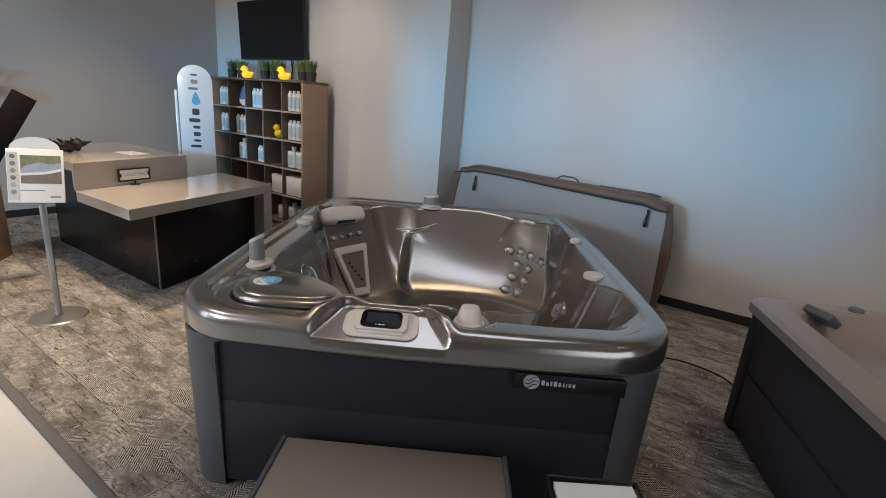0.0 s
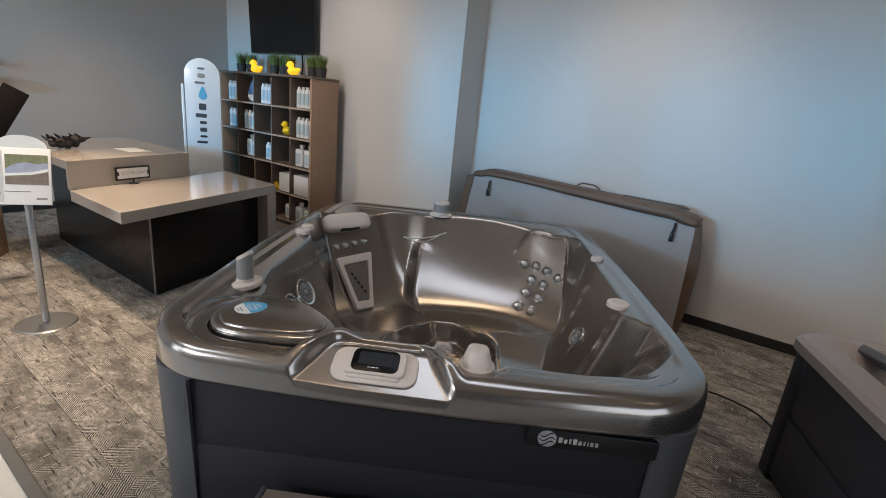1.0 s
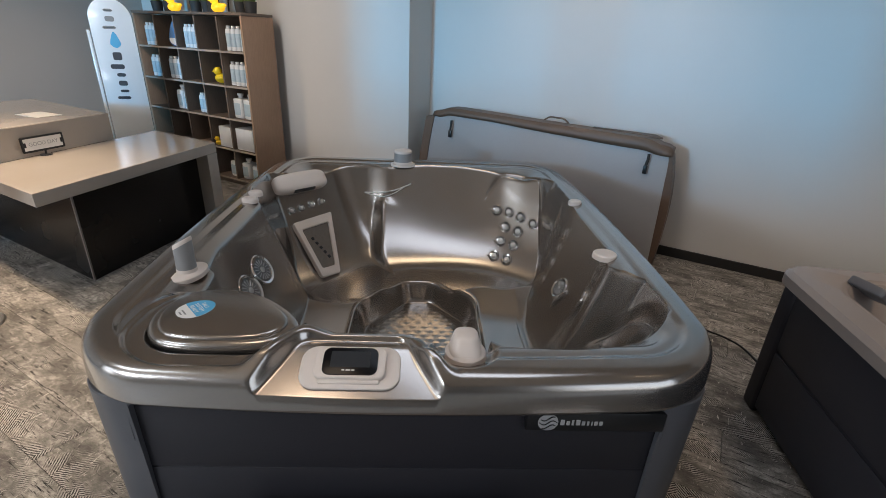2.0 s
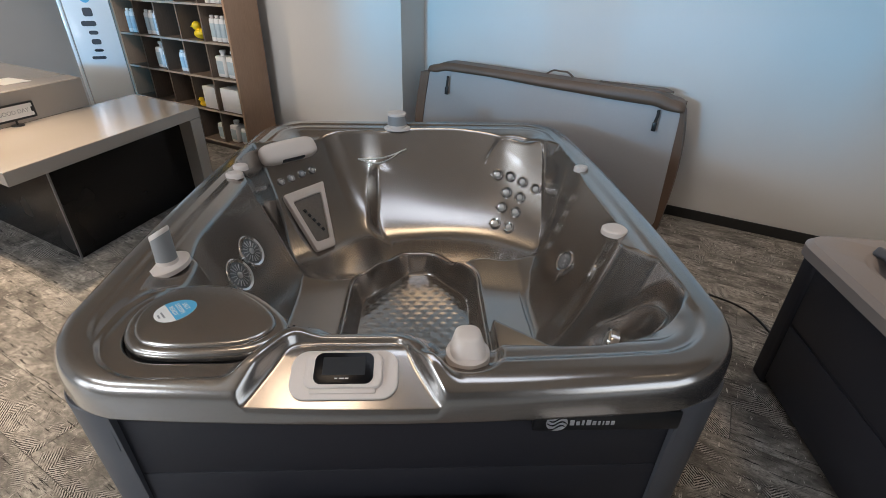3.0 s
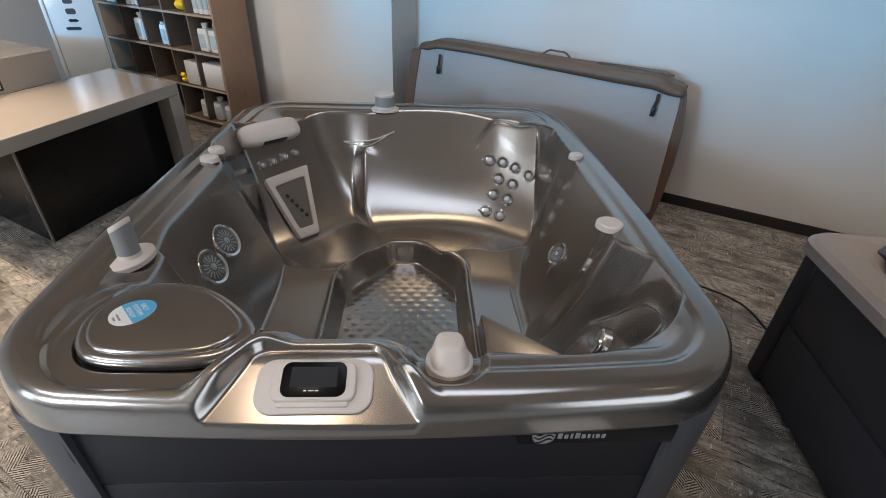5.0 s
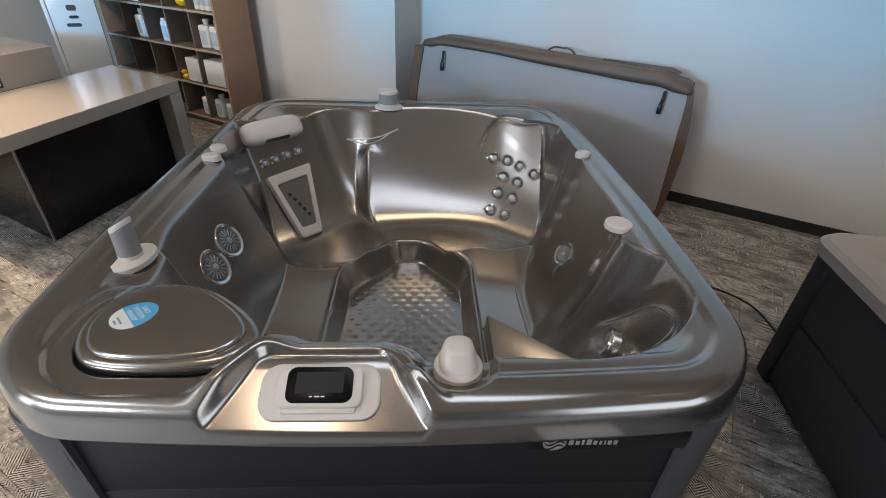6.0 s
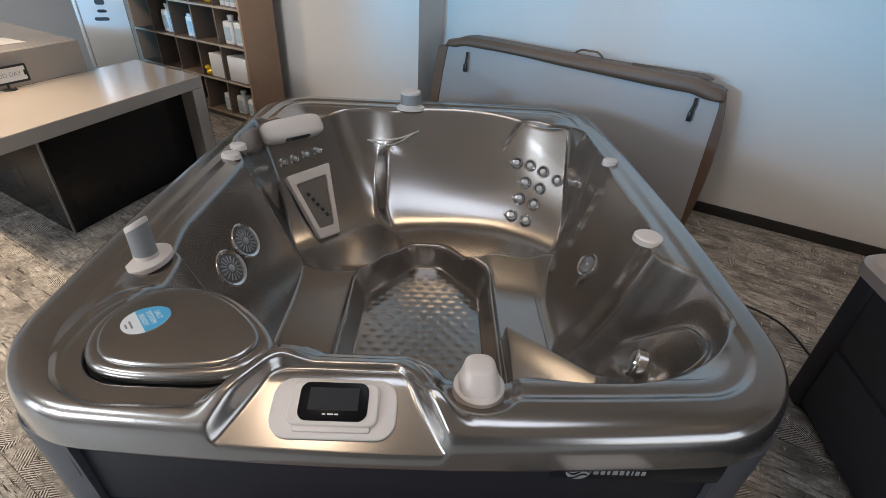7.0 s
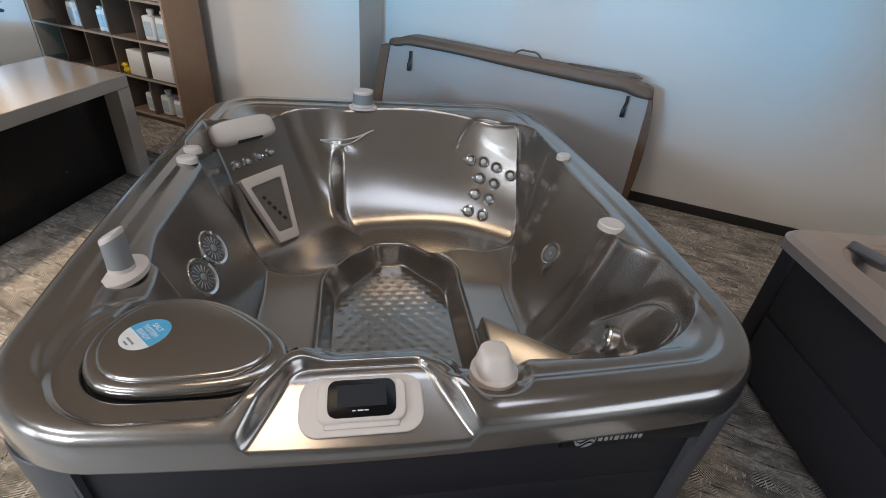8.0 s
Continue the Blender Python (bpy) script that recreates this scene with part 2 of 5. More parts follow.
def solo(name, bm, mat, m, label, category, group="", kind=""):
    ob = new(name, bm if isinstance(bm, bpy.types.Mesh) else finish(name, bm, mat))
    ob.matrix_basis = m
    return tagged(ob, label, category, group, kind)


def box(x0, x1, y0, y1, z0, z1, bevel=0.0, seg=2, bm=None):
    """A box between the given faces, its edges rounded."""
    own = bmesh.new()
    bmesh.ops.create_cube(own, size=1)
    for v in own.verts:
        v.co = Vector(((x0 + x1) / 2 + v.co.x * (x1 - x0), (y0 + y1) / 2 + v.co.y * (y1 - y0), (z0 + z1) / 2 + v.co.z * (z1 - z0)))
    if bevel:
        bmesh.ops.bevel(own, geom=own.edges[:], offset=bevel, segments=seg, profile=0.5, affect="EDGES")
    return join(bm, own)


def join(bm, own):
    if bm is None:
        return own
    me = bpy.data.meshes.new("tmp")
    own.to_mesh(me)
    own.free()
    bm.from_mesh(me)
    bpy.data.meshes.remove(me)
    return bm


def moved(bm, m):
    bmesh.ops.transform(bm, matrix=m, verts=bm.verts)
    return bm


def prism(outline, z0, z1, bevel=0.0, seg=3, top_only=False):
    """A flat outline raised from z0 to z1, with its rim rounded."""
    bm = bmesh.new()
    low = [bm.verts.new((x, y, z0)) for x, y in outline]
    f = bm.faces.new(low)
    if f.normal.z > 0:
        f.normal_flip()
    got = bmesh.ops.extrude_face_region(bm, geom=[f])
    for v in got["geom"]:
        if isinstance(v, bmesh.types.BMVert):
            v.co.z = z1
    bmesh.ops.recalc_face_normals(bm, faces=bm.faces)
    if bevel:
        es = [e for e in bm.edges if all(abs(v.co.z - z1) < 1e-6 for v in e.verts) or (not top_only and all(abs(v.co.z - z0) < 1e-6 for v in e.verts))]
        bmesh.ops.bevel(bm, geom=es, offset=bevel, segments=seg, profile=0.5, affect="EDGES")
    return bm


def rounded(w, h, r, n=8, cx=0, cy=0):
    """Corners of a rectangle w by h, rounded by r, anticlockwise."""
    pts = []
    for k, (sx, sy) in enumerate(((1, 1), (-1, 1), (-1, -1), (1, -1))):
        for i in range(n + 1):
            a = radians(90 * k + 90 * i / n)
            pts.append((cx + sx * (w / 2 - r) + r * math.cos(a), cy + sy * (h / 2 - r) + r * math.sin(a)))
    return pts


def loop_through(points, n=8):
    """A smooth closed outline through a few corners."""
    out, k = [], len(points)
    for i in range(k):
        p0, p1, p2, p3 = (Vector(points[(i + j - 1) % k]) for j in range(4))
        for s in range(n):
            t = s / n
            out.append(tuple(0.5 * (2 * p1 + (p2 - p0) * t + (2 * p0 - 5 * p1 + 4 * p2 - p3) * t * t + (3 * p1 - p0 - 3 * p2 + p3) * t ** 3)))
    return out


def lathe(profile, n=24, bm=None):
    """A turned body about z from (radius, height) pairs."""
    own = bmesh.new()
    rings = []
    for r, z in profile:
        if r < 1e-5:
            rings.append([own.verts.new((0, 0, z))])
        else:
            rings.append([own.verts.new((r * math.cos(2 * math.pi * i / n), r * math.sin(2 * math.pi * i / n), z)) for i in range(n)])
    for a, b in zip(rings, rings[1:]):
        for i in range(n):
            j = (i + 1) % n
            if len(a) == 1 and len(b) > 1:
                own.faces.new((a[0], b[j], b[i]))
            elif len(b) == 1 and len(a) > 1:
                own.faces.new((a[i], a[j], b[0]))
            elif len(a) > 1:
                own.faces.new((a[i], a[j], b[j], b[i]))
    return join(bm, own)


def tube(points, radius, n=8, bm=None, flat=1.0):
    """A round bar along a line of points; flat below 1 makes it a strap."""
    own = bmesh.new()
    pts, rings = [Vector(p) for p in points], []
    for i, p in enumerate(pts):
        d = (pts[min(i + 1, len(pts) - 1)] - pts[max(i - 1, 0)]).normalized()
        up = Vector((0, 0, 1)) if abs(d.z) < 0.95 else Vector((0, 1, 0))
        s = d.cross(up).normalized()
        u = s.cross(d)
        rings.append([own.verts.new(p + radius * (math.cos(2 * math.pi * k / n) * s + flat * math.sin(2 * math.pi * k / n) * u)) for k in range(n)])
    for a, b in zip(rings, rings[1:]):
        for k in range(n):
            own.faces.new((a[k], a[(k + 1) % n], b[(k + 1) % n], b[k]))
    own.faces.new(rings[0]), own.faces.new(rings[-1])
    return join(bm, own)


def lettering(text, size, depth=0.0008):
    """Flat raised letters of the built-in font, centred, as a mesh."""
    cu = bpy.data.curves.new("letters", "FONT")
    cu.body, cu.size, cu.extrude, cu.align_x, cu.align_y = text, size, depth, "CENTER", "CENTER"
    tmp = bpy.data.objects.new("letters", cu)
    scene.collection.objects.link(tmp)
    me = bpy.data.meshes.new_from_object(tmp.evaluated_get(bpy.context.evaluated_depsgraph_get()))
    bpy.data.objects.remove(tmp)
    bpy.data.curves.remove(cu)
    return me

# ---- hot tub: the form of its moulded shell ----
SEAT, WELL, RIM = 0.225, 0.085, 0.92


def smax(a, b, k):
    h = np.clip(0.5 + 0.5 * (a - b) / k, 0, 1)
    return b + (a - b) * h + k * h * (1 - h)


def smin(a, b, k):
    return -smax(-a, -b, k)


def ease(a, b, x):
    t = np.clip((x - a) / (b - a), 0, 1)
    return t * t * (3 - 2 * t)


def rbox(x, y, cx, cy, hx, hy, r):
    """Distance to a rectangle with rounded corners, negative inside."""
    qx, qy = np.abs(x - cx) - hx + r, np.abs(y - cy) - hy + r
    return np.hypot(np.maximum(qx, 0), np.maximum(qy, 0)) + np.minimum(np.maximum(qx, qy), 0) - r


def outer(x, y):
    """Distance inwards from the shell's outer edge, whose front is bowed."""
    return -rbox((x - 0.01) / (1 - 0.055 * ((y - 1.4) / 1.4) ** 2), y + 0.06 * np.clip((1.4 - y) / 1.4, 0, 2) * (1 - (x / 1.15) ** 2), 0, 1.42, 1.18, 1.40, 0.33)


def bowed(x, row):
    """The y of a line of the shell that runs along with the bowed front."""
    k = 1 - (x / 1.15) ** 2
    return np.where(row < 1.4, (row - 0.06 * k) / (1 - 0.06 / 1.4 * k), row)


def podium(x, y):
    """Distance to the trapezium of the control panel, negative inside."""
    cx = np.abs(x + 0.16) - (0.165 + (0.17 - y) * 0.62)
    return smax(cx * 0.85, y - 0.165, 0.03)


def well_edge(x, y):
    """Distance to the foot well's edge, whose rear end is drawn in to a round arc, negative inside."""
    return smax(rbox(x, y, 0.02, 0.95, 0.395, 0.95, 0.06), 0.64 * (y - 1.895) + 0.77 * (np.abs(x - 0.04) - 0.115), 0.045)


def shell_height(x, y):
    e = outer(x, y)
    q = np.clip(e / 0.085, 0, 1)
    rim = 0.80 + (RIM - 0.80) * (1 - (1 - q) ** 3.2) ** (1 / 3.2)
    crest = rim
    g = rbox(x, y, -0.613, 0.290, 0.276, 0.207, 0.18)
    away = ease(0.02, 0.12, g)
    rim = rim - (0.013 * ease(0.105, 0.140, e) + 0.003 * ease(0.180, 0.200, e) + 0.05 * ease(0.16, 0.34, e)) * away
    # side walls of the basin; the right one hollow, with an upright arm at its front end
    left = 0.86 - 2.7 * (x + 0.90 - 0.05 * ease(1.0, 0.6, y) + 0.15 * ease(1.5, 1.9, y) + 0.022 * ease(0.74, 0.77, y) * ease(1.62, 1.52, y))
    arm = 0.045 * ease(0.20, 0.0, np.abs(y - 0.87)) - 0.040 * ease(0.83, 0.66, y)
    foot = np.interp(y, (1.55, 1.68, 1.766, 1.93, 2.03, 2.13, 2.24, 2.34), (0.665, 0.70, 0.79, 0.885, 0.92, 0.93, 0.935, 0.94))
    right = 0.215 + 0.66 * np.maximum((x + arm - foot) / (1.0 + 0.03 * ease(1.55, 1.9, y) - foot), 0) ** 1.8
    # backrests: a hollow centre one, and one across each rear corner
    hollow = 0.195 + 0.65 * np.clip((np.hypot(0.98 * (x - 0.16), y - 1.0) - 0.97) / 0.645, 0, 2) ** 2.1
    bowl = 0.168 + 0.66 * np.clip((np.hypot(0.9 * np.clip(x + 0.40, -0.34, 0.16), np.maximum(y - 1.78, 0)) - 0.30) / 0.505, 0, 2) ** 2.2
    # the centre backrest stands proud of the left one, with a rolled edge between
    seam = -0.262 + 0.13 * ease(2.25, 1.93, y) - x
    step = 0.5 * (seam + np.sqrt(seam ** 2 + 0.00012))
    cleft = smax(bowl - 6.0 * np.maximum(0.012 - seam, 0), hollow - 1.9 * step, 0.012)
    w = ease(-0.42, -0.06, x)
    even = bowl * (1 - w) + hollow * w
    w = ease(0.58, 0.72, even)
    back = cleft * (1 - w) + even * w
    dl = 0.17 + 1.10 * np.maximum(0.73 * y - 0.68 * x - 1.45, 0) ** 2.93
    # right corner backrest: a wrapped pad that ends in a lobe on the seat
    way = 0.65 * x + 0.76 * y
    dr = smax(0.165 + 0.10 * np.maximum(way - 1.65, 0), 0.548 + 2.1 * (way - 2.27), 0.34)
    dr = dr + 0.008 * ease(0.66, 0.73, dr) * ease(0.23, 0.19, np.abs(0.76 * x - 0.65 * y + 0.93))
    # at the pad's edge the side wall rises steeply from a narrow groove
    rear = ease(1.78, 1.98, y)
    groove = 0.40 * (1 - rear) + 0.035 * rear
    dr = dr + ease(0.0, 0.007, x - foot) * ((0.95 - dr) * rear * np.clip((x - foot - 0.006) / (1.035 - foot), 0, 1) - groove * ease(0.90, 0.78, dr))
    front = 0.86 - 3.2 * (y - 0.19 - 0.09 * ease(0.16, 0.0, x) + 0.04 * ease(0.35, 0.6, x))
    fr = 0.88 - 1.75 * (0.525 - np.hypot(np.maximum(x - 0.575, 0), np.minimum(y - 0.70, 0))) - 2.2 * np.maximum(y - 0.78, 0)
    lid = 0.88 - 3.6 * rbox(x, y, -0.72, 0.20, 0.31, 0.235, 0.2)
    # scooped corner seats with a rolled front edge
    bucket = smin(smin(np.hypot(x + 0.50, y - 1.98) - 0.425, np.hypot(x - 0.635, y - 1.97) - 0.288, 0.04), rbox(x, y, 0.05, 2.05, 0.5, 0.34, 0.2), 0.06)
    dish = SEAT + (0.17 + 0.13 * ease(0.3, 0.45, x)) * (np.clip(y, 0.9, 1.70) - 1.45) * ease(-0.10, 0.0, bucket) + 0.08 * np.clip(x - 0.44, 0, 0.25) * ease(-0.06, 0.0, bucket) - 0.020 * ease(0.012, -0.022, bucket) - 0.030 * ease(0.0, -0.20, bucket)
    # raised cool-down seat in the front right corner
    line = (x - 0.50) * 0.69 + (y - 0.99) * 0.72
    cool = ease(0.024, -0.020, line) * ease(0.42, 0.45, x)
    dish = dish * (1 - cool) + (0.346 - 0.10 * np.clip(-line, 0, 0.45) - 0.60 * np.clip(-line, 0, 0.45) ** 2 + 0.10 * (x - 0.5)) * cool
    z = smax(smax(back, dl, 0.10), dr, 0.10)
    z = smax(z, dish, 0.03)
    for w, k in ((left, 0.035), (right, 0.02), (front, 0.06), (fr, 0.05), (lid, 0.06)):
        z = smax(z, w, k)
    # foot well, with a fold in its rear edge
    well = well_edge(x, y)
    z = z - (z - WELL) * ease(0.0, -0.07, well) * (z < 0.6)
    lip = 0.012 * np.exp(-((well + 0.002) / 0.016) ** 2) * (z < 0.5)
    fold = 0.84 * (x + 0.15) - 0.54 * (y - 1.83)
    lip = lip + 0.022 * np.exp(-(fold / 0.011) ** 2) * ease(0.02, -0.005, well) * ease(-0.075, -0.03, well) * (y > 1.6) * (x < 0)
    z = smin(z + lip, rim, 0.016)
    # control podium
    p = podium(x, y)
    plate = 0.853 + 0.42 * (y + 0.03)
    bead = ease(0.075, 0.030, p) * ease(-0.012, 0.006, p) * ease(0.015, 0.09, e)
    z = z + (0.030 * ease(-0.03, 0.10, y) + 0.010) * bead
    inside = ease(0.014, -0.014, p)
    z = z * (1 - inside) + smin(plate, crest, 0.008) * inside
    # seat for the filter lid, in a shallow moulded field
    z = z - 0.011 * ease(0.064, 0.044, g) * ease(0.60, 0.72, z) * ease(0.03, 0.10, p)
    z = z - 0.035 * ease(-0.008, -0.020, g) * ease(-0.36, -0.44, x)
    # arched cap of the right corner backrest
    z = z - 0.020 * np.exp(-((np.hypot(x - 0.715, y - 2.30) - 0.25) / 0.011) ** 2) * ease(0.66, 0.74, z) * (y > 2.2) * (x > 0.5)
    # headrest cushion in the front right corner, set in a groove; the saucer behind the knob
    ring = np.hypot(x - 0.76, y - 0.52)
    here = ease(0.42, 0.58, z) * ease(0.80, 0.90, x) * ease(0.78, 0.70, y)
    z = z - 0.045 * ease(0.286, 0.272, ring) * here + (0.035 * ease(0.266, 0.246, ring) - 0.05 * ease(0.25, 0.12, ring)) * here
    z = z - 0.024 * ease(0.125, 0.085, np.hypot(x - 0.212, y - 0.150))
    return z


# ---- the room ----


def walls():
    def wall(name, a0, a1, b0, b1, z0, z1, mat, label):
        return solo(name, box(a0, a1, b0, b1, z0, z1), mat, ROOM, label, "wall", kind="structure")

    wall("wall_north_recess", -2.29, 5.62, 3.83, 4.0, 0, 4.1, "wall", "white painted wall washed by cool daylight and a spotlight")
    wall("wall_north", -7.2, -3.06, 3.46, 4.0, 0, 4.1, "wall", "warm white painted wall behind the shelf unit")
    wall("wall_pier", -3.06, -2.29, 3.40, 4.0, 0, 4.1, "wall", "white painted wall pier, slightly proud of the wall")
    wall("wall_west", -7.35, -7.0, -6.1, 3.46, 0, 4.1, "greywall", "putty grey painted side wall")
    # unseen far and right sides, behind the camera, with openings cut to shape daylight
    for name, spans in (("wall_south", ((-7.0, -5.8), (-4.2, -3.4), (-1.23, 5.62))),):
        for a0, a1 in spans:
            wall(name, a0, a1, -6.1, -5.9, 0, 4.1, "greywall", "unseen putty grey wall round the daylight openings")
    for a0, a1, sill in ((-5.8, -4.2, 0.45), (-3.4, -1.23, 2.2)):
        wall("wall_south_sill", a0, a1, -6.1, -5.9, 0, sill, "greywall", "unseen putty grey wall that cuts the daylight beam below")
        wall("wall_south_lintel", a0, a1, -6.1, -5.9, 3.05, 4.1, "greywall", "unseen putty grey wall that cuts the daylight beam above")
    # unseen east wall, with an opening added for the side fill
    for b0, b1 in ((-6.1, -3.3), (0.3, 4.0)):
        wall("wall_east", 5.45 + 0.17, 5.79, b0, b1, 0, 4.1, "greywall", "unseen putty grey wall round the daylight openings")
    wall("wall_east_sill", 5.62, 5.79, -3.3, 0.3, 0, 0.45, "greywall", "unseen low wall under the added side opening")
    wall("wall_east_lintel", 5.62, 5.79, -3.3, 0.3, 3.05, 4.1, "greywall", "unseen wall over the added side opening")
    solo("ceiling", box(-7.35, 5.79, -6.1, 4.0, 4.1, 4.25), "ceiling", ROOM, "unseen ceiling, coloured tan to warm the tub's reflections", "ceiling", kind="structure")
    solo("floor", box(-7.35, 5.79, -6.1, 4.0, -0.2, -0.012), "concrete", ROOM, "light grey sealed concrete floor", "floor", kind="structure")
    for a0, a1, b0, b1 in ((-2.28, 5.6, 3.815, 3.83), (-7.0, -3.06, 3.445, 3.46), (-3.06, -2.285, 3.385, 3.40)):
        solo("baseboard", box(a0, a1, b0, b1, 0.0, 0.095, 0.003, 1), "base", ROOM, "black rubber baseboard along the wall", "baseboard", kind="structure")
    solo("baseboard", box(-2.29, -2.275, 3.40, 3.815, 0.0, 0.095, 0.003, 1), "base", ROOM, "black rubber baseboard along the wall", "baseboard", kind="structure")
    solo("baseboard", box(-7.0, -6.985, -5.9, 3.445, 0.0, 0.095, 0.003, 1), "base", ROOM, "black rubber baseboard along the wall", "baseboard", kind="structure")
    # unseen frames added round the two overhead fills
    for a, b in ((-0.02, 0.70), (-2.6, -3.4)):
        lamp = thing("ceiling_panel_light", ROOM @ pose(a, b, 4.06), "unseen white frame added round a ceiling fill lamp", "ceiling light", "ceiling panel lights")
        for x0, x1, y0, y1 in ((-1.27, 1.27, -0.56, -0.53), (-1.27, 1.27, 0.53, 0.56), (-1.27, -1.24, -0.53, 0.53), (1.24, 1.27, -0.53, 0.53)):
            part("frame_bar", box(x0, x1, y0, y1, -0.02, 0.04, 0.003, 1), "white", lamp)
        part("back_plate", box(-1.24, 1.24, -0.53, 0.53, 0.02, 0.04), "white", lamp)
    # frames added in the unseen daylight openings
    for name, m, w, sill in (("window_1", ROOM @ pose(-2.315, -6.0, 0), 2.17, 2.2), ("window_2", ROOM @ pose(-5.0, -6.0, 0), 1.6, 0.45), ("window_3", ROOM @ pose(5.7, -1.5, 0, 0, 0, 90), 3.6, 0.45)):
        win = thing(name, m, "unseen dark metal frame added in a daylight opening", "window", kind="structure")
        n = round(w / 1.35)
        for k in range(n + 1):
            x = -w / 2 + w * k / n
            part("mullion", box(x - 0.03, x + 0.03, -0.04, 0.04, sill, 3.05, 0.004), "window", win)
        for z in (sill + 0.02, 3.03):
            part("rail", box(-w / 2, w / 2, -0.045, 0.045, z - 0.03, z + 0.03, 0.004), "window", win)


walls()


# unseen bodies added at the spot lamps
def spot_bodies():
    can = finish("can", lathe([(0, 0.17), (0.045, 0.165), (0.055, 0.14), (0.060, 0.03), (0.056, 0.03), (0.050, 0.12), (0, 0.125)], 20), "black")
    stem = finish("stem", tube([(0, 0, 0), (0, 0, 0.16)], 0.008), "black")
    rose = finish("ceiling_rose", lathe([(0, 0.0), (0.055, 0.0), (0.06, 0.012), (0.06, 0.03)], 20), "black")
    for m in SPOTS:
        p = m.translation
        lamp = thing("ceiling_spotlight", pose(p.x, p.y, 4.07), "unseen black spotlight body added at a spot lamp", "ceiling light", "ceiling spotlights")
        part("ceiling_rose", rose, "black", lamp)
        part("stem", stem, "black", lamp, m=pose(0, 0, -0.15))
        part("can", can, "black", lamp, m=pose(0, 0, p.z - 4.07) @ m.to_3x3().to_4x4())


spot_bodies()


def carpet():
    ground = solo("carpet", box(-7.0, 5.6, -0.75, 3.83, -0.011, -0.004), "underlay", ROOM, "grey distressed carpet planks in a staggered lay", "carpet", kind="structure")
    solo("carpet_edging", box(-7.0, 5.6, -0.80, -0.75, -0.012, 0.006, 0.003), "edging", ROOM, "dark grey edging strip along the carpet", "trim", kind="structure")
    w, l, g = 0.25, 1.0, 0.0012
    whole = finish("plank", box(g, l - g, g, w - g, -0.004, 0.002, 0.0012, 1), "carpet")
    cuts = {(l, w): whole}
    for row in range(19):
        b = -0.75 + w * row
        w1 = round(min(w, 3.82 - b), 3)
        a = -7.95 + (row % 4) * 0.25
        while a < 5.5:
            a0, a1 = max(a, -6.98), min(a + l, 5.6)
            size = (round(a1 - a0, 3), w1)
            if a1 - a0 > 0.05:
                if size not in cuts:
                    cuts[size] = finish("plank", box(g, size[0] - g, g, w1 - g, -0.004, 0.002, 0.0012, 1), "carpet")
                part("plank", cuts[size], "carpet", ground, m=pose(a0, b, 0))
            a += l


# ---- hot tub ----


def shell_mesh():
    """The moulded shell: one sheet over the whole tub, with a lip turned down all round."""
    nx, ny = 500, 560
    v = np.linspace(-1, 1, ny)
    rows = 1.42 + 1.40 * (0.45 * v + 0.55 * np.sin(v * math.pi / 2))
    verts = []
    u = np.linspace(-1, 1, nx)
    s = 0.6 * u + 0.4 * np.sin(u * math.pi / 2)
    for row in rows:
        ends = []
        for sign in (-1, 1):
            lo, hi = 0.0, 1.3
            for _ in range(36):
                mid = (lo + hi) / 2
                x = np.array(sign * mid + 0.01)
                if outer(x, bowed(x, row)) > 0.0:
                    lo = mid
                else:
                    hi = mid
            ends.append(0.01 + sign * max(lo, 0.80))
        x = (ends[0] + ends[1]) / 2 + s * (ends[1] - ends[0]) / 2
        y = bowed(x, np.full_like(x, row))
        verts += list(zip(x.tolist(), y.tolist(), shell_height(x, y).tolist()))
    faces = [(j * nx + i, j * nx + i + 1, (j + 1) * nx + i + 1, (j + 1) * nx + i) for j in range(ny - 1) for i in range(nx - 1)]
    ring = [i for i in range(nx)] + [j * nx + nx - 1 for j in range(1, ny)] + [(ny - 1) * nx + i for i in range(nx - 2, -1, -1)] + [j * nx for j in range(ny - 2, 0, -1)]
    last = ring
    for z, k in ((0.795, 1.0), (0.783, 0.996), (0.780, 0.985), (0.790, 0.94)):
        now = []
        for i in ring:
            x, y, _ = verts[i]
            now.append(len(verts))
            verts.append((0.01 + (x - 0.01) * k, 1.40 + (y - 1.40) * k, z))
        n = len(ring)
        faces += [(last[i], now[i], now[(i + 1) % n], last[(i + 1) % n]) for i in range(n)]
        last = now
    me = bpy.data.meshes.new("shell")
    me.from_pydata(verts, [], faces)
    me.polygons.foreach_set("use_smooth", [True] * len(me.polygons))
    # a crisp crease only along the edge of the right corner backrest
    ends = np.empty(2 * len(me.edges), int)
    me.edges.foreach_get("vertices", ends)
    at = np.array(verts)[ends.reshape(-1, 2)].mean(axis=1)
    near = (at[:, 0] > 0.85) & (at[:, 0] < 0.97) & (at[:, 1] > 1.85) & (at[:, 1] < 2.45)
    me.set_sharp_from_angle(angle=radians(48))
    crease = np.zeros(len(me.edges), bool)
    me.attributes["sharp_edge"].data.foreach_get("value", crease)
    me.attributes["sharp_edge"].data.foreach_set("value", crease & near)
    me.materials.append(M["shell"])
    return me


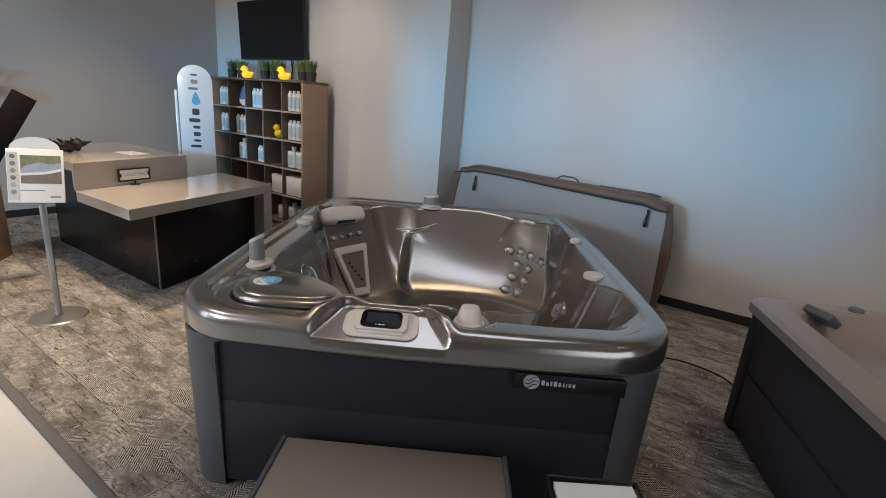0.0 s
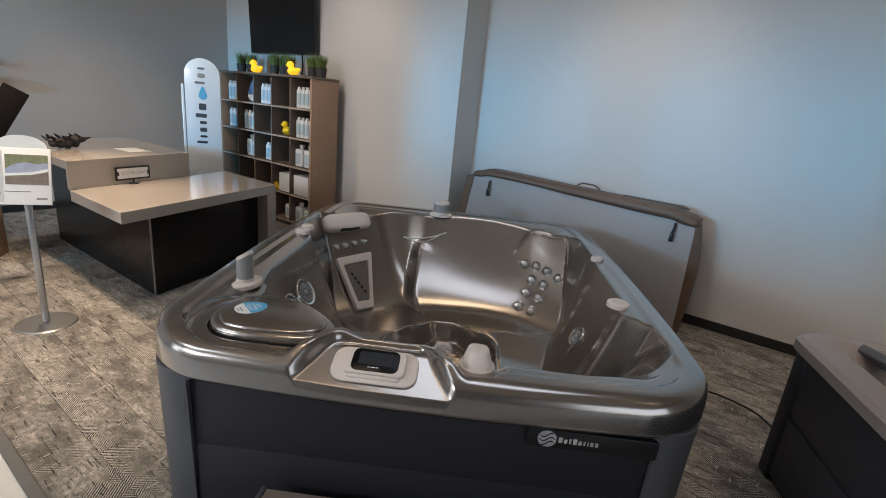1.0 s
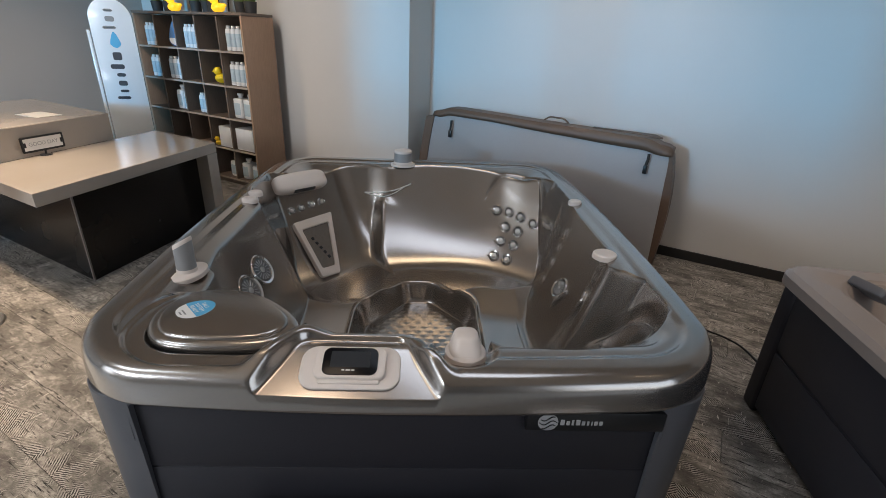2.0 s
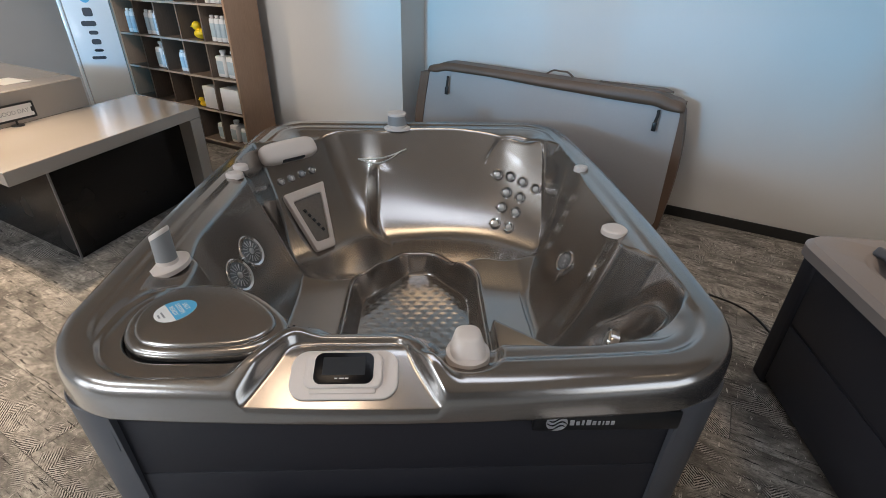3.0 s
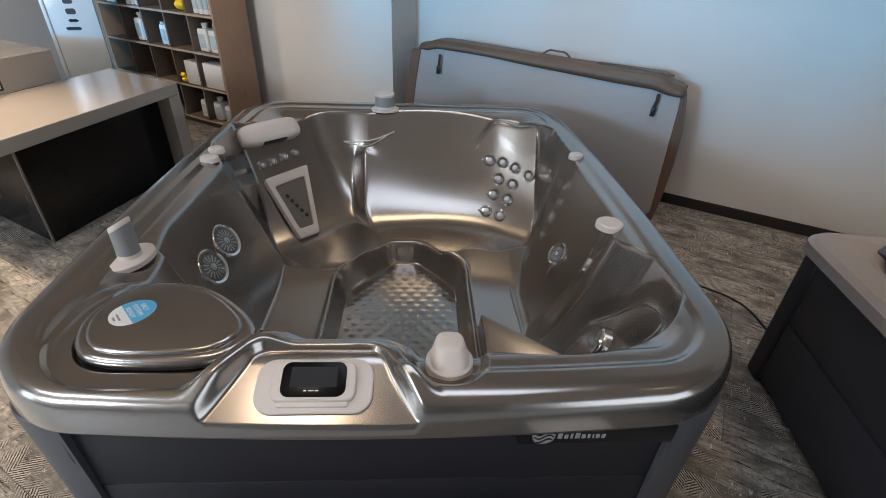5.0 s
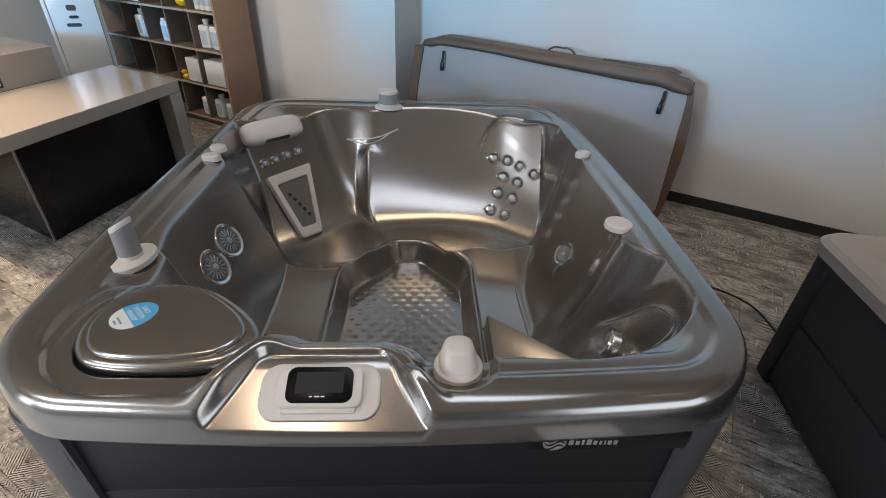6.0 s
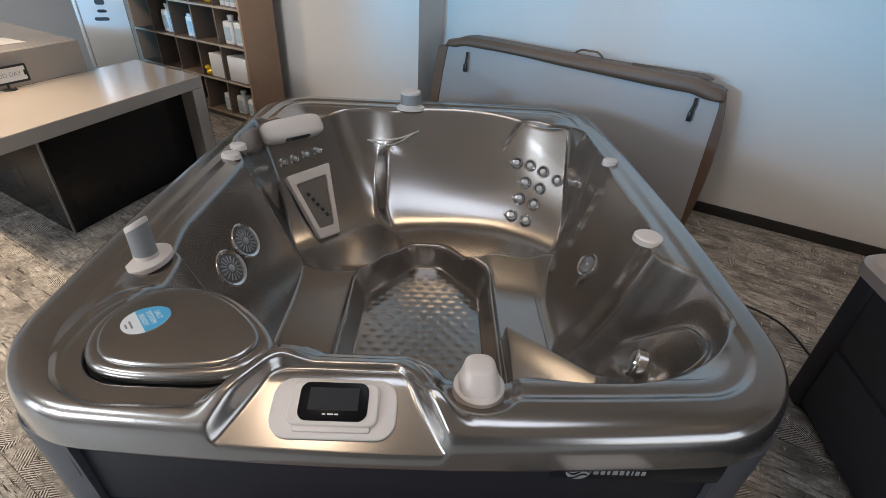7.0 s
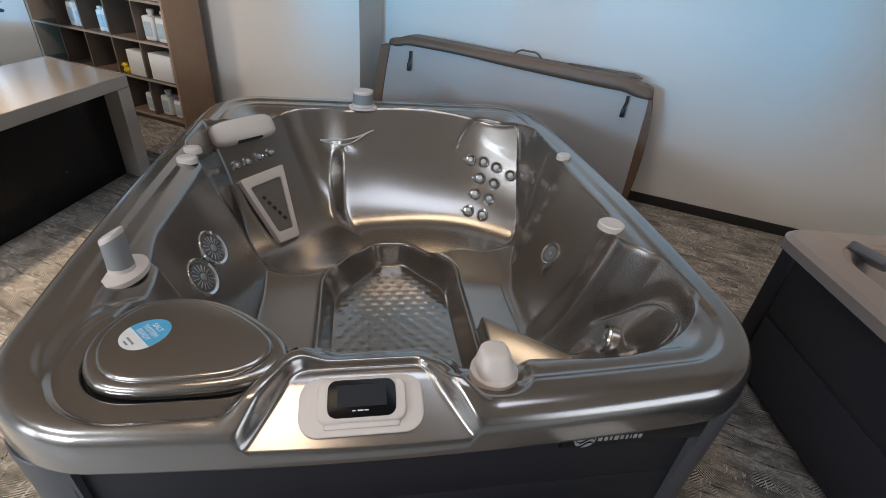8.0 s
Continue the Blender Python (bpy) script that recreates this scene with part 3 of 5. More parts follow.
def well_floor_mesh():
    """Studded floor of the foot well."""
    h = 0.0055
    xs, ys = np.arange(-0.38, 0.42, h), np.arange(0.30, 1.90, h)
    X, Y = np.meshgrid(xs, ys)
    well = well_edge(X, Y)
    p = 0.078
    r = np.floor(Y / (p * 0.62))
    fx = np.abs(((X + 0.5 * p * np.mod(r, 2)) / p) % 1 - 0.5) * p
    fy = np.abs((Y / (p * 0.62)) % 1 - 0.5) * p * 0.62
    stud = 0.0018 * ease(0.032, 0.0, np.hypot(fx, fy * 1.05)) * ease(-0.075, -0.095, well)
    keep = well < -0.060
    idx = -np.ones(X.shape, int)
    idx[keep] = np.arange(keep.sum())
    verts = np.stack([X[keep], Y[keep], (WELL + 0.0045 + stud)[keep]], 1).tolist()
    a, b, c, d = idx[:-1, :-1], idx[:-1, 1:], idx[1:, 1:], idx[1:, :-1]
    ok = (a >= 0) & (b >= 0) & (c >= 0) & (d >= 0)
    faces = np.stack([a[ok], b[ok], c[ok], d[ok]], 1).tolist()
    me = bpy.data.meshes.new("studded_floor")
    me.from_pydata(verts, [], faces)
    me.polygons.foreach_set("use_smooth", [True] * len(me.polygons))
    me.materials.append(M["shell"])
    return me


def high(x, y):
    return float(shell_height(np.array(float(x)), np.array(float(y))))


def on_shell(x, y, lift=0.0, spin=0.0):
    """A pose on the shell with z along its normal and y uphill."""
    d = 0.012
    n = Vector((high(x - d, y) - high(x + d, y), high(x, y - d) - high(x, y + d), 2 * d)).normalized()
    up = Vector((0, 0, 1)) - n * n.z
    up = up.normalized() if up.length > 0.05 else Vector((0, 1, 0))
    side = up.cross(n)
    m = Matrix((side, up, n)).transposed().to_4x4()
    m.translation = Vector((x, y, high(x, y))) + n * lift
    return m @ pose(0, 0, 0, 0, 0, spin)


def solve(f, lo, hi):
    """Where f falls through nought between lo and hi."""
    rising = f(hi) > f(lo)
    for _ in range(40):
        mid = (lo + hi) / 2
        if (f(mid) > 0) == rising:
            hi = mid
        else:
            lo = mid
    return (lo + hi) / 2


def hot_tub():
    tub = thing("hot_tub", pose(0, 0, 0), "bronze-grey metallic acrylic hot tub, empty, in a dark slate cabinet", "hot tub")
    shell = part("shell", shell_mesh(), "shell", tub, "glossy bronze-grey pearl acrylic shell")
    part("studded_floor", well_floor_mesh(), "shell", shell, "studded non-slip foot well floor")
    # cabinet: an upright slate corner at each corner and a dark recessed panel between
    for sx in (-1, 1):
        for back in (0, 1):
            pts = []
            for k in range(13):
                a = radians(90 * k / 12)
                pts.append((0.905 + 0.165 * math.sin(a), 0.21 - 0.18 * math.cos(a)))
            pts = [(0.875, 0.029)] + pts + [(1.070, 0.46), (1.050, 0.46), (1.050, 0.30), (0.905, 0.070), (0.875, 0.055)]
            pts = [(0.01 + sx * x, 2.80 - y if back else y) for x, y in pts]
            bm = prism(pts, 0.0, 0.785, 0.004, 1)
            for v in bm.verts:      # the cabinet narrows towards the floor
                k = 1 - 0.012 * (1 - v.co.z / 0.785)
                v.co.x, v.co.y = 0.01 + (v.co.x - 0.01) * k, 1.40 + (v.co.y - 1.40) * (1 - 0.012 * (1 - v.co.z / 0.785))
            part("corner_post", bm, "corner", tub, "slate grey moulded cabinet corner")
    for y0, y1, name in ((0.055, 0.085, "front_panel"), (2.735, 2.765, "rear_panel")):
        p = part(name, box(-0.90, 0.92, y0, y1, 0.03, 0.785, 0.006), "panel", tub, "charcoal cabinet panel")
        if name == "front_panel":
            for z in (0.075, 0.465):
                part("groove_board", box(-0.86, 0.88, y0 - 0.004, y0 + 0.004, z, z + 0.383, 0.004), "panel", p)
            opening = [(-0.874, 0.60), *((-0.834 - 0.04 * math.cos(a), 0.72 + 0.04 * math.sin(a)) for a in (radians(15 * k) for k in range(7))), *((0.854 + 0.04 * math.sin(a), 0.72 + 0.04 * math.cos(a)) for a in (radians(15 * k) for k in range(7))), (0.894, 0.60)]
            part("top_rail", moved(prism([(-0.876, 0.60), (-0.876, 0.786), (0.896, 0.786), (0.896, 0.60)] + opening[::-1], -0.060, -0.031), pose(0, 0, 0, 90)), "corner", tub, "slate grey rail over the front panel")
    for x0, x1 in ((-1.075, -1.045), (1.065, 1.095)):
        p = part("side_panel", box(x0, x1, 0.42, 2.38, 0.05, 0.785, 0.006), "panel", tub, "charcoal cabinet panel")
        for z in (0.06, 0.30, 0.54):
            out = x0 - 0.006 if x0 < 0 else x1 - 0.004
            part("groove_board", box(out, out + 0.010, 0.44, 2.36, z, z + 0.225, 0.004), "panel", p)
    part("plinth", box(-0.86, 0.88, 0.10, 2.70, 0.0, 0.055, 0.004), "black", tub)
    for sx in (-1, 1):
        part("cover_lock", box(0.01 + sx * 1.108 - 0.016, 0.01 + sx * 1.108 + 0.016, 0.36, 0.42, 0.69, 0.775, 0.008), "black", tub, "black cover lock clip")
    # name plate with an emblem and plain bars in place of its lettering
    plate = part("name_plate", box(0.42, 0.890, 0.0255, 0.052, 0.668, 0.745, 0.004), "black", tub, "black name plate with a silver emblem")
    part("emblem", moved(lathe([(0, 0.0), (0.034, 0.0), (0.034, 0.0022), (0, 0.0022)], 32), pose(0.492, 0.0252, 0.707, 90)), "silver", plate, "round silver emblem")
    for k in (-1, 0, 1):
        pts = [(0.492 + 0.030 * (i / 6 - 1), 0.0222, 0.707 + 0.017 * k + 0.009 * math.sin(math.pi * (i / 6 - 1))) for i in range(13)]
        part("emblem_wave", tube([p for p in pts if math.hypot(p[0] - 0.492, p[2] - 0.707) < 0.032], 0.0034, 6, None, 0.4), "black", plate)
    for i, (x, w, h) in enumerate(((0.487, 0.022, 0.030), (0.512, 0.018, 0.022), (0.533, 0.012, 0.028), (0.556, 0.022, 0.030), (0.580, 0.018, 0.022), (0.601, 0.012, 0.022), (0.618, 0.007, 0.022), (0.636, 0.018, 0.022), (0.658, 0.018, 0.022))):
        part("letter_bar", box(0.487 + (x - 0.487) * 0.76 + 0.054 - w * 0.32, 0.487 + (x - 0.487) * 0.76 + 0.054 + w * 0.32, 0.0235, 0.0262, 0.695, 0.695 + 0.78 * h, 0.001, 1), "silver", plate)
    # control panel on the podium
    tilt = math.degrees(math.atan(0.42))
    pod = pose(-0.157, 0.056, 0.853 + 0.42 * 0.086, tilt)
    panel = part("control_panel", prism(rounded(0.315, 0.150, 0.05), 0.0, 0.010, 0.004), "trim", tub, "pale grey control panel surround", pod)
    bezel = part("bezel", prism(rounded(0.225, 0.108, 0.025), 0.006, 0.024, 0.006), "trim", panel, m=pose(0, 0.008, 0))
    part("hand_rest", box(-0.095, 0.095, -0.060, -0.042, 0.006, 0.016, 0.006), "trim", panel)
    part("screen", prism(rounded(0.172, 0.096, 0.024), 0.022, 0.0265, 0.0015), "screen", bezel, "glossy black touch screen", pose(0, 0.004, 0))
    part("display", box(-0.062, 0.062, -0.022, 0.034, 0.0262, 0.0272, 0.0003, 1), "lcd", panel, "dark lcd display", pose(0, 0.012, 0))
    for x, w in ((-0.020, 0.008), (-0.004, 0.014), (0.011, 0.010)):
        part("print_bar", box(x - w / 2, x + w / 2, -0.0335, -0.0300, 0.0262, 0.0270, 0.0002, 1), "white", panel, m=pose(0, 0.012, 0))
    # filter lid
    path = [(-0.872, 0.205), (-0.888, 0.33), (-0.815, 0.455), (-0.68, 0.485), (-0.53, 0.432), (-0.385, 0.305), (-0.345, 0.205), (-0.42, 0.117), (-0.62, 0.096), (-0.79, 0.118)]
    outline = loop_through(path, 6)
    c = Vector((-0.635, 0.265))
    outline = [tuple(c + (Vector(p) - c) * 0.955) for p in outline]
    lid = part("filter_lid", prism(outline, 0.888, 0.938, 0.022, 6), "shell", tub, "bronze-grey filter compartment lid")
    # black plate that paints the shade in the gap round the lid
    part("lid_gasket", prism([tuple(c + (Vector(p) - c) * 1.022) for p in outline], 0.872, 0.893), "black", lid, "black plate drawn for the shaded gap round the lid")
    inner = [tuple(c + (Vector(p) - c) * 0.86) for p in outline]
    part("raised_field", prism(inner, 0.936, 0.950, 0.0135, 5, True), "shell", lid)
    # shade of the hinge groove, painted as a thin black tube
    tail = [on_shell(x, y, 0.001).translation for x, y in ((-0.425, 0.240), (-0.405, 0.262), (-0.375, 0.268), (-0.345, 0.245), (-0.330, 0.205))]
    part("lid_hinge", tube(tail, 0.0045, 6), "black", lid, "black tube drawn for the shaded groove of the lid hinge")
    egg = [(0.070 * math.cos(a) * (1 + 0.10 * math.cos(a)), 0.060 * math.sin(a)) for a in (2 * math.pi * i / 40 for i in range(40))]
    label = part("sticker", prism(egg, 0, 0.0012), "white", lid, "round blue and white sticker", pose(-0.738, 0.290, 0.950, 0, 0, 42) @ Matrix.Scale(0.92, 4))
    part("blue_field", prism([p for p in egg if p[0] > -0.018], 0.0012, 0.0020), "blue", label)
    for i, word in enumerate(("SALT", "SYSTEM", "READY")):
        me = lettering(word, 0.021, 0.0004)
        me.materials.append(M["white"])
        part("sticker_word", me, "white", label, m=pose(0.042 - 0.021 * i, 0.0, 0.0024, 0, 0, -90))
    for i, w in enumerate((0.05, 0.028)):
        part("print_bar", box(-0.036 - 0.013 * i - 0.003, -0.036 - 0.013 * i + 0.003, -w * 0.4, w * 0.4, 0.0012, 0.0018), "greyband", label)
    # diverter valves with oval base plates
    def valve(x, y, size, spin, height, slant=0.0):
        z = high(x, y)
        top = lathe([(0, height), (size * 0.93, height), (size, height - 0.006), (size, height - 0.02), (0, height - 0.02)], 28)
        skin = lathe([(size * 0.99, height - 0.02), (size * 1.01, 0.045), (size * 1.04, 0.028)], 28)
        for p in top.verts[:] + [p for p in skin.verts if p.co.z > 0.05]:     # the cap is cut aslant
            p.co.z += slant * p.co.x
        v = part("diverter_valve", top, "trim", tub, "pale grey diverter valve", pose(x, y, z, 0, 0, spin))
        part("collar", skin, "greyband", v, "mid grey valve collar")
        part("valve_foot", lathe([(size * 1.04, 0.028), (size * 1.05, 0.016), (size * 1.06, 0.010)], 28), "trim", v)
        plate = lathe([(0, 0.012), (0.058, 0.012), (0.068, 0.006), (0.070, -0.012)], 32)
        for p in plate.verts:
            p.co.y *= 1.45
        part("base_plate", plate, "trim", v)

    valve(-0.945, 0.675, 0.039, -12, 0.150, 0.6)
    valve(-0.125, 2.645, 0.070, 90, 0.115)
    # the knob beside the control panel
    knob = part("air_knob", lathe([(0, 0.040), (0.056, 0.040), (0.068, 0.030), (0.070, -0.01)], 32), "trim", tub, "pale grey air control knob", pose(0.212, 0.135, high(0.212, 0.135) - 0.004))
    # its grip narrows upwards and back to a rounded crown
    grip, below = bmesh.new(), None
    for z, hx, hy, back in ((0.030, 0.056, 0.058, 0.0), (0.040, 0.0555, 0.056, 0.002), (0.056, 0.050, 0.051, 0.008), (0.072, 0.044, 0.045, 0.014), (0.082, 0.041, 0.041, 0.017), (0.087, 0.037, 0.037, 0.018), (0.090, 0.029, 0.029, 0.018), (0.091, 0.012, 0.012, 0.018)):
        ring = []
        for k in range(40):
            c, s = math.cos(math.tau * k / 40), math.sin(math.tau * k / 40)
            ring.append(grip.verts.new((hx * math.copysign(abs(c) ** 0.72, c), back + hy * math.copysign(abs(s) ** 0.72, s), z)))
        for k in range(40 if below else 0):
            grip.faces.new((below[k], below[(k + 1) % 40], ring[(k + 1) % 40], ring[k]))
        below = ring
    grip.faces.new(below)
    part("knob_grip", grip, "trim", knob)
    # small caps on the rim
    part("rim_cap", lathe([(0, 0.016), (0.050, 0.016), (0.058, 0.010), (0.060, -0.012)], 32), "trim", tub, "round pale grey rim cap", pose(0.965, 0.955, 0.900))
    for x, y, s in ((1.035, 1.745, 0.8), (-1.005, 1.735, 0.8), (-0.995, 1.605, 0.9)):
        b = lathe([(0, 0.018), (0.034, 0.018), (0.042, 0.011), (0.044, -0.014)], 28)
        for p in b.verts:
            p.co.x, p.co.y = p.co.x * 1.25 * s, p.co.y * s
        part("air_valve", b, "trim", tub, "small oval pale grey air valve", pose(x, y, 0.914, 0, 0, 8))
        ridge = box(-0.044 * s, 0.044 * s, -0.006, 0.006, 0.014, 0.028, 0.004)
        part("valve_ridge", ridge, "trim", tub.children[-1], m=pose(0, 0, 0))
    # pillow over the moulded corner seat
    u = Vector((0.734, 0.68, 0))
    pil = bmesh.new()
    bmesh.ops.create_uvsphere(pil, u_segments=36, v_segments=20, radius=1)
    for v in pil.verts:
        x, y, z = v.co
        f = lambda t, p: math.copysign(abs(t) ** p, t)
        v.co = Vector((0.212 * f(x, 0.40), 0.074 * f(y, 0.60), 0.054 * f(z, 0.60) - 0.010 * x * x))
    pm = Matrix((u, Vector((-0.40, 0.43, 0.81)).normalized(), u.cross(Vector((-0.40, 0.43, 0.81)).normalized()))).transposed().to_4x4()
    pm.translation = Vector((-0.868, 2.285, 0.835))
    pillow = part("head_pillow", pil, "trim", tub, "pale grey padded head pillow", pm)
    part("pillow_slot", box(-0.085, 0.085, -0.076, -0.052, -0.01, 0.040, 0.006), "black", pillow)
    # massage plate: a tapered frame over a recessed well
    A, B, C, D = Vector((-0.897, 2.092, 0.574)), Vector((-0.671, 2.344, 0.583)), Vector((-0.549, 1.984, 0.245)), Vector((-0.661, 1.885, 0.243))
    ex = (B - A).normalized()
    nz = ex.cross(((A + B) / 2 - (C + D) / 2)).normalized()
    ey = nz.cross(ex)
    fm = Matrix((ex, ey, nz)).transposed().to_4x4()
    fm.translation = (A + B + C + D) / 4 + nz * 0.006
    loc = [(p - (A + B + C + D) / 4) for p in (A, B, C, D)]
    pts = [(p.dot(ex), p.dot(ey)) for p in loc]
    out = loop_corner(pts, 0.018)
    c = Vector((sum(p[0] for p in pts) / 4, sum(p[1] for p in pts) / 4))
    small = loop_corner([tuple(c + (Vector(p) - c) * k) for p, k in zip(pts, (0.70, 0.70, 0.72, 0.72))], 0.018)
    frame_part = part("massage_frame", ring_prism(out, small, -0.035, 0.010), "trim", tub, "pale grey tapered massage plate frame", fm)
    part("massage_well", prism(small, -0.035, -0.006), "track", frame_part, "dark recessed massage track")
    for k in range(5):
        part("track_nozzle", box(-0.010, 0.010, -0.013, 0.013, -0.007, 0.002, 0.003), "black", frame_part, m=pose(-0.035 + 0.012 * k, 0.075 - 0.042 * k, 0, 0, 0, 12))
    # jets
    def facing(m):
        """Tips a seat on the wall a little upwards, as the moulded jet pads are."""
        n = (m.to_3x3() @ Vector((0, 0, 1)) + Vector((0, -0.12, 0.22))).normalized()
        side = Vector((0, 0, 1)).cross(n).normalized()
        r = Matrix((side, n.cross(side), n)).transposed().to_4x4()
        r.translation = m.translation + n * 0.005
        return r

    def small_jet(m, size):
        j = part("jet", lathe([(size * 1.25, -0.004), (size * 1.3, 0.006), (size * 1.12, 0.013), (size * 0.92, 0.009), (size * 0.86, -0.002)], 22), "chrome", tub, "chrome rimmed hydrotherapy jet", m)
        part("jet_cup", lathe([(size * 0.87, 0.004), (size * 0.74, -0.002), (size * 0.60, -0.002)], 18), "jetdark", j)
        part("nozzle", lathe([(0, 0.020), (size * 0.10, 0.020), (size * 0.16, 0.014), (size * 0.40, 0.015), (size * 0.60, 0.009), (size * 0.66, -0.004)], 18), "jetring", j)
        return j

    for k, (x, y) in enumerate(((0.640, 2.417), (0.730, 2.377), (0.813, 2.313), (0.899, 2.231), (0.702, 2.320), (0.793, 2.256), (0.664, 2.260), (0.757, 2.200), (0.611, 2.182), (0.704, 2.128))):
        j = small_jet(facing(on_shell(x, y, 0.003)), 0.032)
        tail = prism(loop_through([(-0.016, -0.016), (-0.016, 0.016), (-0.050, 0.004), (-0.056, -0.004)], 4), -0.004, 0.008, 0.003)
        if k in (0, 4, 6, 8):
            part("jet_fin", tail, "chrome", j)
    for x, y in ((-0.917, 2.164), (-0.861, 2.220), (-0.801, 2.283), (-0.738, 2.345)):
        p = Vector((x, y, 0))
        small_jet(facing(on_shell(p.x, p.y, 0.003)), 0.021)

    def big_jet(m, size):
        j = part("rotary_jet", lathe([(size * 1.0, -0.006), (size * 1.06, 0.006), (size * 0.98, 0.014), (size * 0.84, 0.010), (size * 0.80, 0.002)], 36), "chrome", tub, "large chrome rimmed rotary jet", m)
        part("jet_face", lathe([(0, 0.010), (size * 0.35, 0.009), (size * 0.80, 0.002)], 32), "jetdark", j)
        spokes = bmesh.new()
        for i in range(16):
            a = 2 * math.pi * i / 16
            spokes = join(spokes, moved(box(size * 0.30, size * 0.68, -0.0022, 0.0022, 0.004, 0.0105, 0.001, 1), pose(0, 0, 0, 0, 0, math.degrees(a))))
        part("jet_spokes", spokes, "jetface", j)
        part("jet_hub", lathe([(0, 0.016), (size * 0.12, 0.016), (size * 0.20, 0.012), (size * 0.22, 0.006)], 20), "jetface", j)
        return j

    for y, z in ((1.208, 0.639), (1.001, 0.623)):
        x = solve(lambda q: high(q, y) - z, -1.0, -0.6)
        big_jet(facing(on_shell(x, y, 0.004)), 0.084)
    y, z = 1.29, 0.525
    x = solve(lambda q: high(q, y) - z, 0.6, 1.0)
    jet = big_jet(facing(on_shell(x, y, 0.004)), 0.062)
    leaf = loop_through([(-0.070, 0.125), (-0.030, 0.085), (0.030, 0.082), (0.068, 0.045), (0.066, -0.030), (0.030, -0.085), (0.040, -0.128), (-0.010, -0.100), (-0.060, -0.060), (-0.072, 0.0), (-0.066, 0.060)], 5)
    part("leaf_pad", prism(leaf, -0.016, -0.002, 0.004, 2, True), "shell", jet, "moulded leaf-shaped pad behind the jet")
    n = Vector((-0.92, 0.36, 0.22)).normalized()
    side = Vector((0, 0, 1)).cross(n).normalized()
    turn = Matrix((side, n.cross(side), n)).transposed().to_4x4()
    turn.translation = on_shell(0.902, 0.632, 0.0).translation + n * 0.004
    jet = big_jet(turn, 0.062)
    part("jet_seat", lathe([(0.052, 0.001), (0.066, 0.001), (0.070, -0.008), (0.074, -0.030), (0.085, -0.085)], 40), "shell", jet, "moulded mound round the jet")
    # painted glints of the embossed centre backrest flourish: two lines that meet at both tips
    for sag, thick in ((0.0, 0.0055), (0.030, 0.0045)):
        xs = [-0.424 + 0.37 * i / 18 for i in range(19)]
        zs = [0.694 - sag * math.sin(math.pi * min(i / 18 * 1.15, 1)) + 0.075 * (i / 18) ** 2.2 for i in range(19)]
        ys = [solve(lambda q: high(x, q) - z, 2.0, 2.62) for x, z in zip(xs, zs)]
        for _ in range(2):
            ys = [min(y, sum(ys[max(i - 2, 0):i + 3]) / len(ys[max(i - 2, 0):i + 3])) for i, y in enumerate(ys)]
        part("flourish", tube([(x, y - 0.010, z + 0.003) for x, y, z in zip(xs, ys, zs)], thick, 6), "jetring", tub, "pale tube drawn for the glint along the embossed flourish")
    return tub


def loop_corner(points, r, n=5):
    """A polygon with its corners rounded by r."""
    out, k = [], len(points)
    for i in range(k):
        p, a, b = Vector(points[i]), Vector(points[i - 1]), Vector(points[(i + 1) % k])
        s, e = p + (a - p).normalized() * r, p + (b - p).normalized() * r
        for j in range(n + 1):
            t = j / n
            out.append(tuple((1 - t) ** 2 * s + 2 * t * (1 - t) * p + t * t * e))
    return out


def ring_prism(out, inn, z0, z1):
    """A flat frame between two outlines of equal count."""
    bm = bmesh.new()
    n = len(out)
    v = [[bm.verts.new((*p, z)) for p in o] for o, z in ((out, z0), (out, z1), (inn, z1), (inn, z0))]
    for a in range(4):
        for i in range(n):
            bm.faces.new((v[a][i], v[a][(i + 1) % n], v[(a + 1) % 4][(i + 1) % n], v[(a + 1) % 4][i]))
    es = [e for e in bm.edges if abs(e.verts[0].co.z - z1) < 1e-6 and abs(e.verts[1].co.z - z1) < 1e-6 and (e.verts[0] in v[1]) == (e.verts[1] in v[1])]
    bmesh.ops.bevel(bm, geom=es, offset=0.005, segments=2, profile=0.5, affect="EDGES")
    return bm


hot_tub()


def tub_step():
    s = thing("tub_step", pose(-0.065, -0.02, 0), "dark grey plastic tub step with a brown-grey tread", "step")
    part("upper_tread", box(-0.470, 0.470, -0.40, -0.005, 0.335, 0.36, 0.006), "step_top", s, "brown-grey step tread")
    for x in (-0.49, 0.47):
        part("side", box(x, x + 0.02, -0.41, 0.0, 0.0, 0.366, 0.006), "corner", s)
    part("riser", box(-0.468, 0.468, -0.36, -0.34, 0.0, 0.333, 0.003), "panel", s)
    part("lower_tread", box(-0.49, 0.49, -0.72, -0.37, 0.155, 0.18, 0.006), "step_top", s, "brown-grey step tread")
    for x in (-0.49, 0.47):
        part("side", box(x, x + 0.02, -0.70, -0.412, 0.0, 0.153, 0.004), "corner", s)


tub_step()


